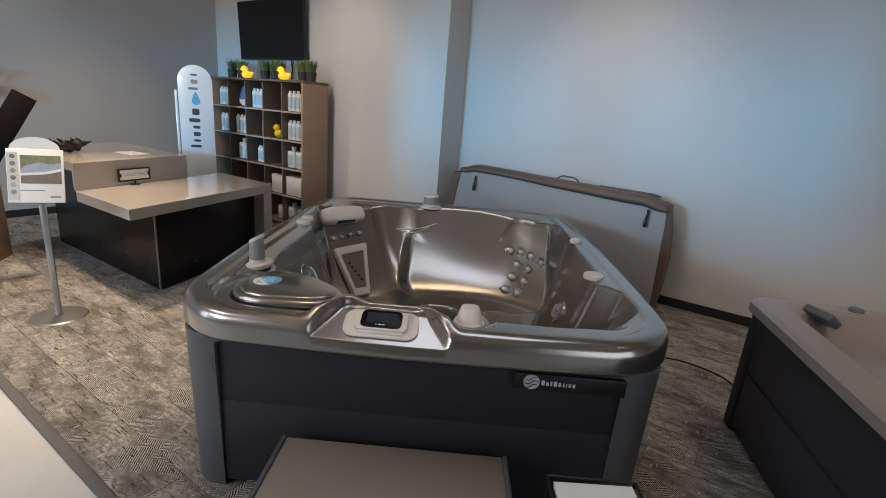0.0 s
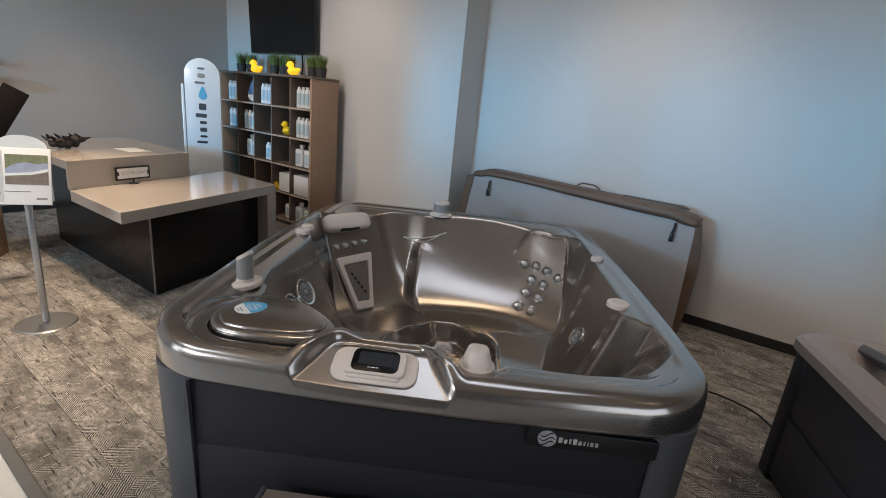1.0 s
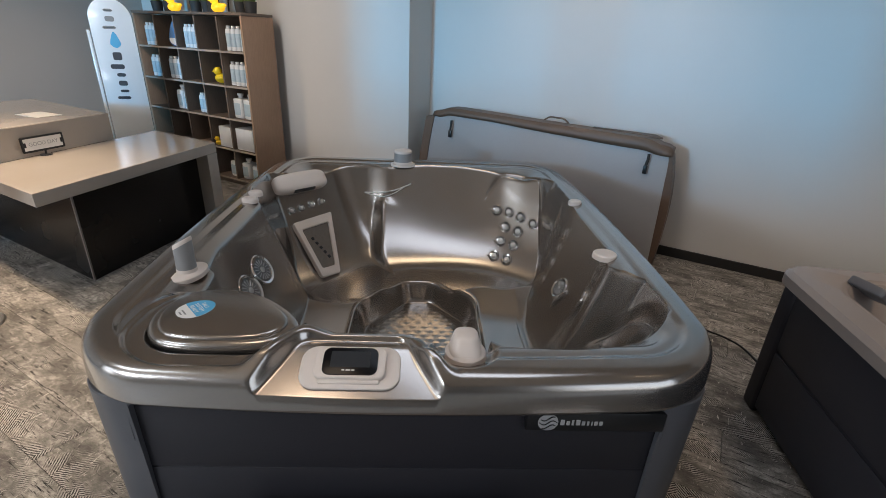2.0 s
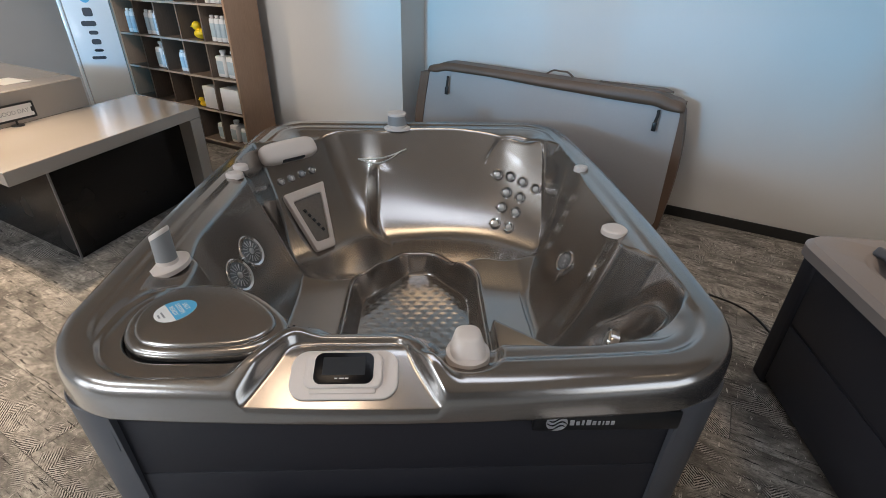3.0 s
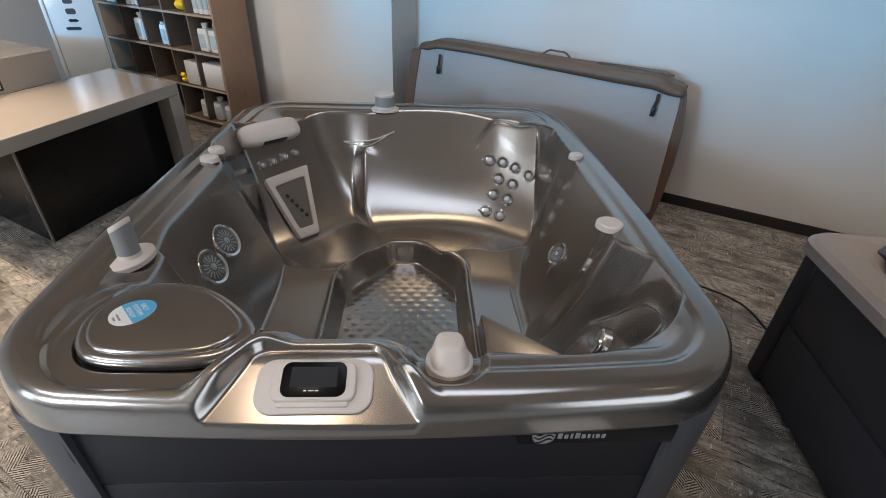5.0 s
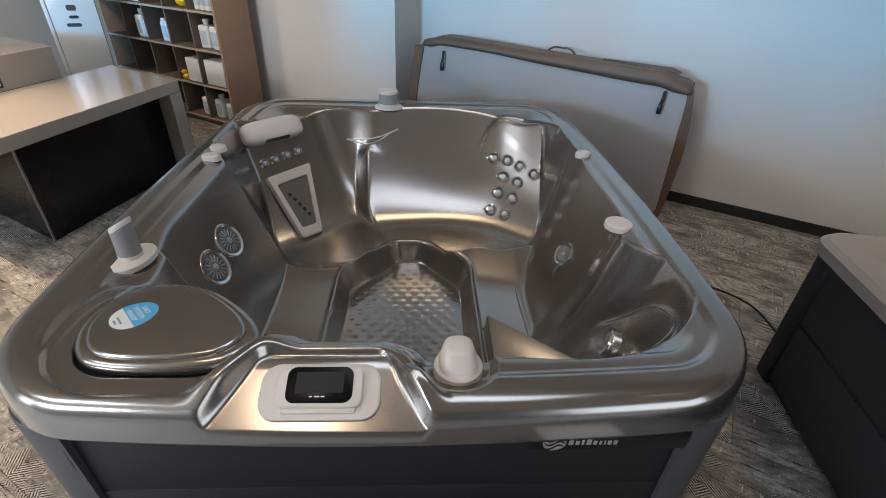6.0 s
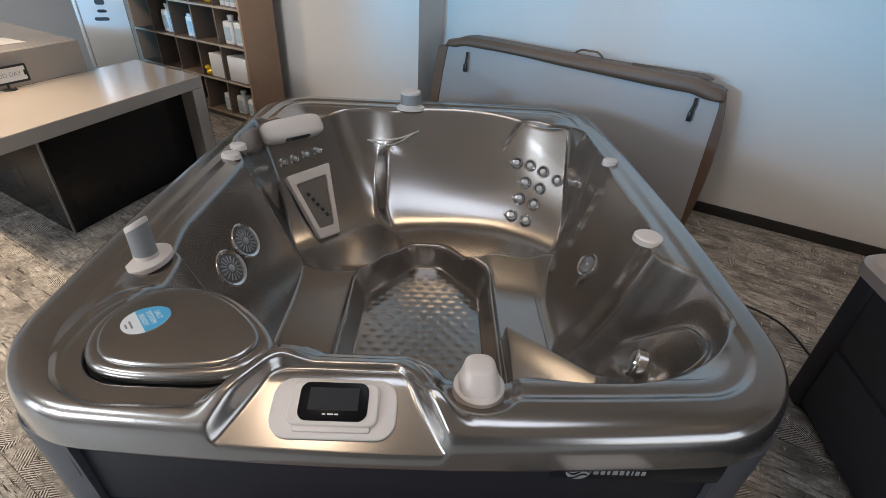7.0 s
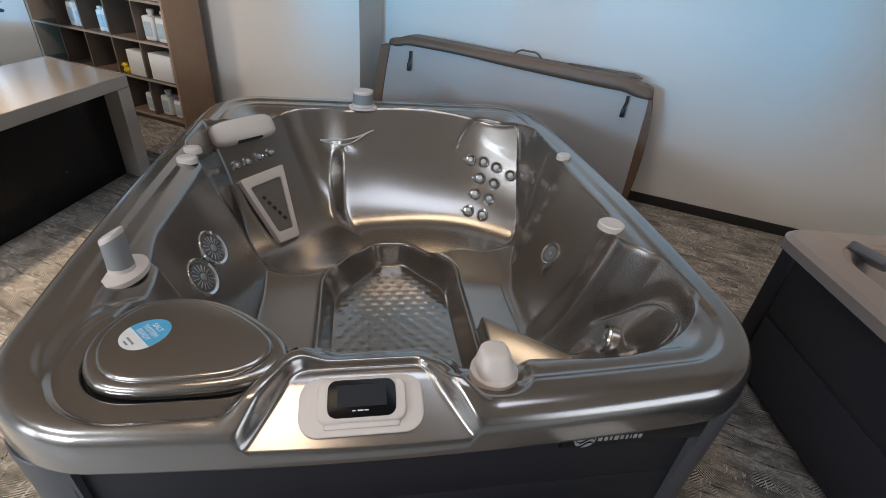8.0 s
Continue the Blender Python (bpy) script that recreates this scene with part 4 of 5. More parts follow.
def brochure_table():
    t = thing("brochure_stand", pose(0.72, -0.33, 0), "black wire brochure stand with white leaflets in it", "stand")
    for x in (-0.165, 0.165):
        for y in (-0.13, 0.10):
            part("leg", tube([(x, y, 0.0), (x, y, 0.45)], 0.008), "black", t)
    part("tray", box(-0.17, 0.17, -0.135, 0.105, 0.435, 0.445, 0.003), "black", t)
    for y in (-0.135, 0.105):
        part("rim", tube([(-0.17, y, 0.458), (0.17, y, 0.458)], 0.006), "black", t)
    for x in (-0.17, 0.17):
        part("rim", tube([(x, -0.135, 0.458), (x, 0.105, 0.458)], 0.006), "black", t)
    sheet = finish("leaflet", box(-0.15, 0.15, -0.12, 0.075, 0.0, 0.0045, 0.001, 1), "board")
    for k, spin in enumerate((1.5, -0.8, 0.6, 2.2)):
        solo("leaflet", sheet, "board", pose(0.72, -0.33, 0.4455 + 0.005 * k, 0, 0, spin), "white leaflet stacked on the brochure stand", "leaflet", "leaflets on the stand")


brochure_table()


def tub_cover():
    """A folded foam cover standing on its edge against the wall."""
    c = thing("tub_cover", ROOM @ pose(-0.85, 3.60, 0.036, 0, 1.7, 0), "folded brown vinyl tub cover with grey liner against the wall", "tub cover")
    w, h = 2.40, 1.13
    outline = loop_corner([(-w / 2 - 0.08, 0.02), (w / 2 + 0.03, 0.02), (w / 2 - 0.02, h - 0.03), (w / 2 - 0.25, h), (-w / 2 + 0.25, h), (-w / 2 + 0.02, h - 0.06)], 0.06)
    stand = pose(0, 0, 0, 90)

    def slab(y0, y1, k, mat, name, label, bevel=0.02):
        bm = prism([(x * k, 0.565 + (z - 0.565) * k) for x, z in outline], -y1, -y0, bevel, 3)
        return part(name, moved(bm, stand), mat, c, label)

    slab(-0.195, -0.09, 1.0, "vinyl", "front_half", "brown vinyl skin of the cover half")
    slab(-0.085, 0.03, 0.99, "vinyl", "rear_half", "brown vinyl skin of the cover half")
    liner = prism([(x * 0.982, 0.555 + (z - 0.565) * 0.955) for x, z in outline], 0.18, 0.207, 0.004, 3)
    part("liner", moved(liner, stand), "liner", c, "smooth grey inner liner")
    # brown band turned over the top edge, drooping unevenly
    bm = bmesh.new()
    rows = []
    n = 60
    for i in range(n + 1):
        t = i / n
        x = -w / 2 + 0.05 + (w - 0.08) * t
        top = h - 0.055 * ease(0.09, 0.0, t) - 0.060 * ease(0.90, 1.0, t) + 0.002 * math.sin(9 * t)
        drop = 0.056 + 0.024 * ease(0.30, 0.80, t) + 0.002 * math.sin(17 * t) - 0.03 * ease(0.05, 0.0, t) - 0.035 * ease(0.93, 1.0, t)
        rows.append([bm.verts.new((x, y, z)) for y, z in ((-0.222, top - drop), (-0.226, top - drop * 0.5), (-0.218, top - 0.006), (-0.195, top + 0.016), (-0.12, top + 0.020), (-0.04, top + 0.016 - 0.02 * ease(0.5, 0.8, t) * ease(1.0, 0.85, t)), (0.034, top + 0.006), (0.038, top - 0.09))])
    for a, b in zip(rows, rows[1:]):
        for k in range(7):
            bm.faces.new((a[k], a[k + 1], b[k + 1], b[k]))
    band = part("top_band", bm, "vinyl", c, "brown vinyl hinge band over the top edge")
    md = band.modifiers.new("thickness", "SOLIDIFY")
    md.thickness = 0.006
    for x0, x1, name in ((w / 2 - 0.060, w / 2 + 0.010, "side_band"), (-w / 2 - 0.045, -w / 2 + 0.050, "side_band")):
        bm = bmesh.new()
        rows = []
        for i in range(21):
            t = i / 20
            z = 0.0 + (h - 0.10) * t
            s = (0.03 - 0.06 * t ** 4 + 0.02 * math.sin(math.pi * t)) if x0 > 0 else -0.08 + 0.09 * t ** 2
            rows.append([bm.verts.new((x, y, z)) for x, y in ((x0 + s, -0.198 if x0 > 0 else -0.216), (x1 + s, -0.214 if x0 > 0 else -0.219), (x1 + 0.006 + s, -0.12), (x1 + s, 0.0), (x0 + s, 0.0))])
        for a, b in zip(rows, rows[1:]):
            for k in range(5):
                bm.faces.new((a[k], b[k], b[(k + 1) % 5], a[(k + 1) % 5]))
        bm.faces.new(rows[0]), bm.faces.new(rows[-1])
        part(name, bm, "vinyl", c, "brown vinyl edge of the cover")
    for x in (-w / 2 + 0.28, w / 2 - 0.20):
        strap = part("lock_strap", tube([(x, -0.232, h - 0.10), (x + 0.004, -0.245, h - 0.15), (x - 0.006, -0.238, h - 0.205)], 0.012, 8, None, 0.35), "strap", c, "dark webbing lock strap")
        part("buckle", box(x - 0.020, x + 0.014, -0.252, -0.232, h - 0.27, h - 0.20, 0.005), "black", strap)
    part("grab_handle", tube([(-0.02 + 0.24 * k / 12, -0.02, h + 0.010 + 0.045 * math.sin(math.pi * k / 12) + 0.008 * math.sin(math.pi * k / 4)) for k in range(13)], 0.016, 8, None, 0.5), "vinyl", c, "brown vinyl carrying handle")
    part("loose_flap", prism(loop_corner([(0.45, -0.06), (1.07, -0.10), (0.99, 0.03)], 0.02), h + 0.010, h + 0.026, 0.006), "vinyl", c, "crumpled brown vinyl flap")


tub_cover()


def second_tub():
    """The neighbouring tub, of which one corner and side come into view."""
    m = pose(1.905, 1.02, 0, 0, 0, -10)
    t = thing("hot_tub", m, "taupe acrylic hot tub in a dark charcoal panelled cabinet", "hot tub")
    # local x to the right along the back edge, y towards the back
    wx, wy = 2.1, 2.2
    out = rounded(wx, wy, 0.13, 8, wx / 2, -wy / 2)
    mid = rounded(wx - 0.34, wy - 0.34, 0.20, 8, wx / 2, -wy / 2)
    low = rounded(wx - 0.70, wy - 0.70, 0.28, 8, wx / 2, -wy / 2)
    bm = bmesh.new()
    lip = rounded(wx - 0.05, wy - 0.05, 0.11, 8, wx / 2, -wy / 2)
    inn = rounded(wx - 0.30, wy - 0.30, 0.20, 8, wx / 2, -wy / 2)
    rings = [[bm.verts.new((*p, z)) for p in o] for o, z in ((out, 0.79), (out, 0.84), (lip, 0.862), (inn, 0.866), (mid, 0.850), (low, 0.35))]
    for a, b in zip(rings, rings[1:]):
        for i in range(len(a)):
            bm.faces.new((a[i], a[(i + 1) % len(a)], b[(i + 1) % len(a)], b[i]))
    bm.faces.new(rings[-1])
    bmesh.ops.bevel(bm, geom=[e for e in bm.edges if all(v in rings[3] for v in e.verts)], offset=0.015, segments=3, affect="EDGES")
    part("shell", bm, "taupe", t, "taupe acrylic shell")
    part("head_pillow", moved(prism(loop_corner([(-0.06, -0.085), (0.055, -0.075), (0.075, 0.0), (0.055, 0.075), (-0.06, 0.085)], 0.02), 0, 0.045, 0.010), pose(0.30, -0.24, 0.835, 0, 34, 20)), "corner", t, "dark grey wedge pillow")
    part("air_valve", moved(lathe([(0, 0.018), (0.030, 0.018), (0.036, 0.010), (0.038, -0.01)], 24), pose(0.55, -0.085, 0.866)), "corner", t, "dark grey air valve")
    for x, y in ((0.03, -0.03), (wx - 0.13, -0.03), (0.03, -wy + 0.13), (wx - 0.13, -wy + 0.13)):
        part("corner_post", box(x + 0.02, x + 0.10, y - 0.12, y - 0.01, 0.0, 0.79, 0.02, 3), "panel", t)
    side = part("side_panel", box(0.065, 0.095, -wy + 0.14, -0.15, 0.04, 0.79, 0.004), "panel", t, "charcoal cabinet panel")
    for z in (0.05, 0.43):
        part("groove_board", box(0.056, 0.066, -wy + 0.15, -0.16, z, z + 0.36, 0.004), "panel", side)
    part("rear_panel", box(0.14, wx - 0.12, -0.095, -0.065, 0.04, 0.79, 0.004), "panel", t, "charcoal cabinet panel")
    part("plinth", box(0.10, wx - 0.08, -wy + 0.1, -0.1, 0.0, 0.045), "black", t)


second_tub()

pts = loop_through([(1.10, 1.62), (1.35, 1.80), (1.75, 1.80), (2.10, 1.68), (2.26, 1.38), (2.05, 0.75)], 8)[:40]
solo("power_cable", tube([(x, y, 0.009) for x, y in pts], 0.007), "cord", pose(0, 0, 0), "black power cable lying on the carpet", "cable")

# ---- reception corner ----


def reception_desk():
    """A two-level desk; its front runs askew to the walls."""
    O = Vector((-2.45, 1.81))
    U, V = Vector((math.cos(radians(75)), math.sin(radians(75)))), Vector((math.cos(radians(149)), math.sin(radians(149))))

    def quad(u0, u1, v0, v1):
        return [tuple(O + U * u + V * v) for u, v in ((u0, v0), (u1, v0), (u1, v1), (u0, v1))]

    d = thing("reception_desk", pose(0, 0, 0), "two-level reception desk, grey quartz tops on a gloss black base", "desk")
    part("worktop", prism(quad(0, 1.77, 0, 0.95), 0.745, 0.84, 0.004, 1), "quartz", d, "polished grey quartz worktop")
    part("end_panel", prism(quad(1.635, 1.77, 0.0, 1.0), 0.0, 0.743, 0.003, 1), "quartz", d, "grey waterfall end panel")
    part("end_edge", prism(quad(1.772, 1.79, 0.02, 1.0), 0.0, 0.82, 0.002, 1), "gloss", d)
    part("base", prism(quad(0.325, 1.633, 0.175, 0.99), 0.0, 0.743, 0.003, 1), "gloss", d, "gloss black front of the base")
    part("corner_trim", prism(quad(0.316, 0.330, 0.165, 0.180), 0.0, 0.743), "laminate", d)
    part("upper_body", prism(quad(0.325, 1.20, 0.992, 2.36), 0.0, 1.003, 0.003, 1), "gloss", d, "gloss black body of the raised counter")
    part("upper_front", prism(quad(0.0, 1.25, 0.952, 0.99), 0.8405, 1.084, 0.0015, 1), "quartz", d, "grey upstand of the raised counter")
    part("upper_top", prism(quad(0.0, 1.25, 0.9895, 2.42), 1.010, 1.085, 0.0015, 1), "quartz", d, "polished grey quartz counter top")
    return O, U, V


DO, DU, DV = reception_desk()


def desk_at(u, v, z, spin=0):
    p = DO + DU * u + DV * v
    return pose(p.x, p.y, z, 0, 0, spin)


def desk_sign():
    s = thing("desk_sign", desk_at(0.57, 0.912, 0.84, 72), "small framed GOOD DAY sign on a black foot", "sign")
    part("foot", lathe([(0, 0.010), (0.042, 0.008), (0.045, 0.0)], 24), "black", s)
    part("stem", tube([(0, 0, 0.008), (0, 0.0, 0.042)], 0.008), "black", s)
    part("frame", moved(ring_prism(rounded(0.335, 0.125, 0.010, 4), rounded(0.305, 0.095, 0.006, 4), -0.008, 0.008), pose(0, 0, 0.100, 90)), "black", s)
    part("card", box(-0.152, 0.152, -0.004, 0.006, 0.054, 0.147), "white", s, "white sign card")
    for x in (-0.147, 0.147):
        part("clip", box(x - 0.010, x + 0.010, -0.0085, 0.0, 0.082, 0.119, 0.002, 1), "black", s)
    me = lettering("GOOD DAY", 0.043, 0.0005)
    me.materials.append(M["faint_ink"])
    part("words", me, "faint_ink", s, "faint grey lettering", pose(0, -0.0052, 0.100, 90))


desk_sign()
solo("paper_sheet", box(-0.105, 0.105, -0.15, 0.15, 0.0, 0.003), "board", desk_at(0.80, 1.35, 1.0855, 66), "white paper sheets on the counter", "paper")


def pod_bowl():
    """A dark dried seed head: ribbed belly, curled scales, pointed beak."""
    bm = bmesh.new()
    rows = []
    for i in range(29):
        t = i / 28
        w = 0.062 * math.sin(math.pi * min(0.10 + 0.80 * t, 1)) ** 0.7 * (1.0 if t < 0.62 else max(0.04, 1 - ((t - 0.62) / 0.38) ** 0.8)) + 0.002
        w *= 1 + 0.10 * math.sin(t * 34)
        x = -0.19 + 0.36 * t
        zc = 0.056 + 0.055 * t * t
        rows.append([bm.verts.new((x, w * math.cos(a), zc + 0.85 * w * math.sin(a) + 0.010 * noise.noise((x * 24, a, 1)))) for a in (2 * math.pi * k / 14 for k in range(14))])
    for a, b in zip(rows, rows[1:]):
        for k in range(14):
            bm.faces.new((a[k], a[(k + 1) % 14], b[(k + 1) % 14], b[k]))
    bm.faces.new(rows[0]), bm.faces.new(rows[-1])
    rnd = random.Random(5)
    for i in range(34):
        x, a = rnd.uniform(-0.20, 0.05), rnd.uniform(0.0, 3.14)
        root = Vector((x, 0.052 * math.cos(a), 0.062 + 0.050 * math.sin(a)))
        away = Vector((rnd.uniform(-0.035, 0.012), 0.022 * math.cos(a), 0.012 + 0.026 * math.sin(a)))
        wide = Vector((0.013, rnd.uniform(-0.010, 0.010), 0.0))
        curl = Vector((-0.012, 0, 0.006))
        leaf = [root - wide, root + wide, root + away * 0.6 + wide * 1.1, root + away + curl, root + away * 0.6 - wide * 1.1]
        low = [bm.verts.new(v - Vector((0.0, 0.0, 0.004))) for v in leaf]
        top = [bm.verts.new(v) for v in leaf]
        bm.faces.new(top), bm.faces.new(low[::-1])
        for k in range(5):
            bm.faces.new((low[k], low[(k + 1) % 5], top[(k + 1) % 5], top[k]))
    low = min(v.co.z for v in bm.verts)
    moved(bm, pose(0, 0, -low))
    solo("dried_pod", bm, "seed", desk_at(0.33, 1.66, 1.0855, 66), "dark dried seed pod with a pointed beak on the counter", "ornament")


pod_bowl()


def info_stand():
    s = thing("sign_stand", pose(-2.905, 1.545, 0.002, 0, 0, 24), "steel floor stand holding a printed white sign", "sign stand")
    part("base", lathe([(0, 0.016), (0.178, 0.012), (0.188, 0.004), (0.188, 0.0)], 40), "steel", s, "round brushed steel base")
    part("pole", box(-0.022, 0.022, -0.010, 0.010, 0.012, 0.98, 0.006), "steel", s)
    board = part("board", moved(box(-0.165, 0.165, -0.006, 0.006, -0.19, 0.19, 0.003), pose(0, -0.03, 1.10, -14)), "board", s, "white printed card")
    face = pose(0, -0.03, 1.10, -14) @ pose(0, -0.0075, 0, 90)
    arch = [(0.145 * math.cos(a), 0.19 + 0.085 * math.sin(a)) for a in (math.pi * i / 20 for i in range(21))]
    part("arch_top", moved(prism(arch, -0.004, 0.004), pose(0, -0.03, 1.10, -14) @ pose(0, 0, 0, 90)), "white", s, "white arched header card")
    pool = [(-0.085, 0.045), (-0.05, 0.075), (0.02, 0.095), (0.09, 0.085), (0.150, 0.095), (0.150, 0.035), (0.06, 0.012), (-0.085, 0.0)]
    kerb = [(-0.085, 0.0), (0.06, 0.012), (0.150, 0.035), (0.150, 0.055), (0.05, 0.028), (-0.085, 0.018)]
    deck = [(-0.085, -0.055), (0.150, -0.055), (0.150, 0.030), (0.05, 0.004), (-0.085, -0.010)]
    for lift, pts, mat in ((0.0, rounded(0.235, 0.20, 0.002, 2, 0.0325, 0.045), "photo_green"), (0.0006, pool, "photo_blue"), (0.0012, deck, "photo_dark"), (0.0018, kerb, "white")):
        part("picture", moved(prism(pts, lift, lift + 0.0008), face), mat, board)
    part("side_strip", moved(box(-0.160, -0.098, -0.175, 0.165, 0.0, 0.0006), face), "greytint", board)
    for k in range(6):
        part("icon", moved(lathe([(0, 0.0016), (0.016, 0.0016), (0.016, 0.0007)], 16), face @ pose(-0.128, 0.135 - 0.05 * k, 0)), ("photo_dark", "photo_green", "greyband", "photo_dark", "photo_blue", "greyband")[k], board)
    part("print_bar", moved(box(0.08, 0.14, -0.155, -0.143, 0.0, 0.001), face), "greyband", board)
    part("print_bar", moved(box(-0.09, 0.05, -0.105, -0.099, 0.0, 0.001), face), "greyband", board)


info_stand()


def brown_cabinet():
    c = thing("storage_cabinet", pose(-4.62, 2.42, 0, 0, 0, 20), "brown wooden storage cabinet standing by the wall", "cabinet")
    part("body", box(-0.32, 0.30, -0.28, 0.28, 0.0, 1.20, 0.006), "oak", c)
    part("door", box(-0.30, 0.28, -0.302, -0.282, 0.03, 0.58, 0.004), "oak", c)
    part("door", box(-0.30, 0.28, -0.302, -0.282, 0.60, 1.17, 0.004), "oak", c)
    p = thing("display_panel", pose(-3.66, 2.05, 0), "tilted black display panel with a small green label", "display panel")
    tilt = pose(-0.05, 0, 1.20, 0, 30, 42)
    part("panel", moved(box(-0.085, 0.085, -0.02, 0.02, -0.50, 0.50, 0.006), tilt), "matt_black", p)
    card = part("label", moved(box(-0.06, 0.06, -0.024, -0.020, -0.06, 0.05, 0.001, 1), tilt @ pose(-0.05, 0, -0.20, 0, -12)), "white", p, "white label with a green print")
    part("print", moved(box(-0.045, 0.035, -0.0255, -0.0242, -0.05, 0.02), tilt @ pose(-0.05, 0, -0.20, 0, -12)), "photo_lime", card)
    part("post", box(-0.03, 0.03, -0.03, 0.03, 0.0, 0.82, 0.006), "matt_black", p, m=pose(-0.235, -0.167, 0))


brown_cabinet()


def wall_ornament():
    """A dark cast bracket on the side wall with a ball hanging from it."""
    o = thing("wall_ornament", ROOM @ pose(-6.998, 0.44, 1.60), "dark cast metal bracket with a hanging ball on the wall", "ornament")
    part("back_plate", box(0.0, 0.012, -0.035, 0.035, 0.10, 0.30, 0.004), "seed", o)
    arm = tube([(0.01, 0.0, 0.20), (0.05, 0.0, 0.21), (0.07, 0.05, 0.245), (0.06, 0.085, 0.265)], 0.020, 8)
    arm = tube([(0.05, 0.0, 0.21), (0.075, -0.05, 0.20), (0.07, -0.09, 0.23)], 0.018, 8, arm)
    part("arm", tube([(0.05, 0.03, 0.23), (0.065, 0.07, 0.215), (0.06, 0.085, 0.195)], 0.013, 8, arm), "seed", o)
    part("cord", tube([(0.05, 0.0, 0.20), (0.05, 0.0, 0.07)], 0.008, 6), "seed", o)
    part("ball", moved(lathe([(0, 0.078), (0.035, 0.070), (0.062, 0.040), (0.070, 0.0), (0.060, -0.040), (0.032, -0.068), (0, -0.076)], 24), pose(0.072, 0.0, 0.005)), "seed", o)


wall_ornament()


def arch_banner():
    """A tall arch-topped frosted acrylic sign; its wording is drawn as plain bars and a drop."""
    b = thing("arch_banner", pose(-3.60, 4.98, 0, 0, 0, 22), "tall arched frosted acrylic sign with dark marks", "sign")
    w, h = 0.43, 2.12
    outl = [(w / 2, 0.04), *((w / 2 * math.cos(a), h - w / 2 + w / 2 * math.sin(a)) for a in (math.pi * i / 24 for i in range(25))), (-w / 2, 0.04)]
    part("panel", moved(prism(outl, -0.02, 0.02, 0.006, 2), pose(0, 0, 0, 90)), "frost", b, "frosted pale blue acrylic panel")
    part("side_rail", box(-w / 2 - 0.045, -w / 2 - 0.012, -0.02, 0.02, 0.04, 1.78, 0.008), "frost", b)
    part("foot", box(-0.27, 0.27, -0.16, 0.16, 0.0, 0.04, 0.008), "steel", b)
    z = 1.02
    for k, (hh, ww) in enumerate(((0.034, 0.14), (0.030, 0.09), (0.056, 0.09), (0.040, 0.09), (0.052, 0.14), (0.086, 0.09))):
        part("print_bar", moved(prism(rounded(ww, hh, 0.02, 4), 0.020, 0.0225), pose(-0.01 if ww < 0.13 else -0.03, 0, z + hh / 2, 90)), "ink", b)
        z += hh + 0.046
    part("drop_mark", moved(prism(loop_through([(0, -0.055), (0.05, -0.02), (0.045, 0.03), (0.0, 0.12), (-0.045, 0.03), (-0.05, -0.02)], 5), 0.020, 0.0228), pose(0.0, 0, z + 0.055, 90)), "blue", b)
    z += 0.20
    for hh, ww in ((0.034, 0.13), (0.056, 0.09), (0.030, 0.09)):
        part("print_bar", moved(prism(rounded(ww, hh, 0.02, 4), 0.020, 0.0225), pose(-0.01 if ww < 0.13 else -0.03, 0, z + hh / 2, 90)), "greyband", b)
        z += hh + 0.046


arch_banner()

# ---- shelf unit and what stands on it ----
SA, SB, SW, SH, SD = -6.25, 2.88, 2.08, 2.02, 0.44
NC = NR = 5
PITCH_X, PITCH_Z = (SW - 0.04) / NC, (SH - 0.10) / NR


def cell(i, j, x=0.0, y=0.06):
    """A place on the floor of a compartment, column i and row j from the top."""
    return ROOM @ pose(SA + 0.02 + PITCH_X * (i + 0.5) + x, SB + y, 0.071 + PITCH_Z * (NR - 1 - j) + 0.014)


def shelf_unit():
    s = thing("shelf_unit", ROOM @ pose(SA, SB, 0), "tall brown wooden cube shelf unit of twenty-five open compartments", "shelf")
    part("side_panel", box(-0.012, 0.020, 0, SD, 0, SH - 0.032, 0.003), "oak", s)
    part("side_panel", box(SW - 0.020, SW + 0.012, 0, SD, 0, SH - 0.032, 0.003), "oak", s, "warm oak veneered side panel")
    part("top_board", box(-0.016, SW + 0.016, -0.004, SD, SH - 0.030, SH, 0.003), "shelf", s)
    part("back_board", box(0.02, SW - 0.02, SD - 0.012, SD - 0.002, 0.06, SH - 0.032), "shelf", s)
    part("plinth", box(0.02, SW - 0.02, 0.03, 0.05, 0.0, 0.058), "shelf", s)
    for j in range(NR):
        z = 0.06 + PITCH_Z * j
        part("shelf_board", box(0.021, SW - 0.021, 0.004, SD - 0.014, z, z + 0.022, 0.002, 1), "shelf", s)
        part("shelf_edge", box(0.021, SW - 0.021, 0.000, 0.0035, z, z + 0.022), "pale_edge", s)
        for i in range(1, NC):
            x = 0.02 + PITCH_X * i
            part("divider", box(x - 0.011, x + 0.011, 0.006, SD - 0.014, z + 0.0225, z + PITCH_Z - 0.0005), "shelf", s)


shelf_unit()


def bottle_meshes(r, h, neck):
    body = finish("bottle_body", lathe([(0, 0), (r * 0.94, 0), (r, 0.006), (r, h * 0.80), (r * 0.85, h * 0.87), (neck, h * 0.90), (neck, h * 0.93)], 16), "bottle")
    cap = finish("bottle_cap", lathe([(neck * 1.12, h * 0.92), (neck * 1.12, h * 0.995), (neck * 1.0, h), (0, h)], 14), "white")
    tag = finish("bottle_label", lathe([(r * 1.004, h * 0.16), (r * 1.008, h * 0.17), (r * 1.008, h * 0.68), (r * 1.004, h * 0.69)], 16), "blue_tint")
    return body, cap, tag


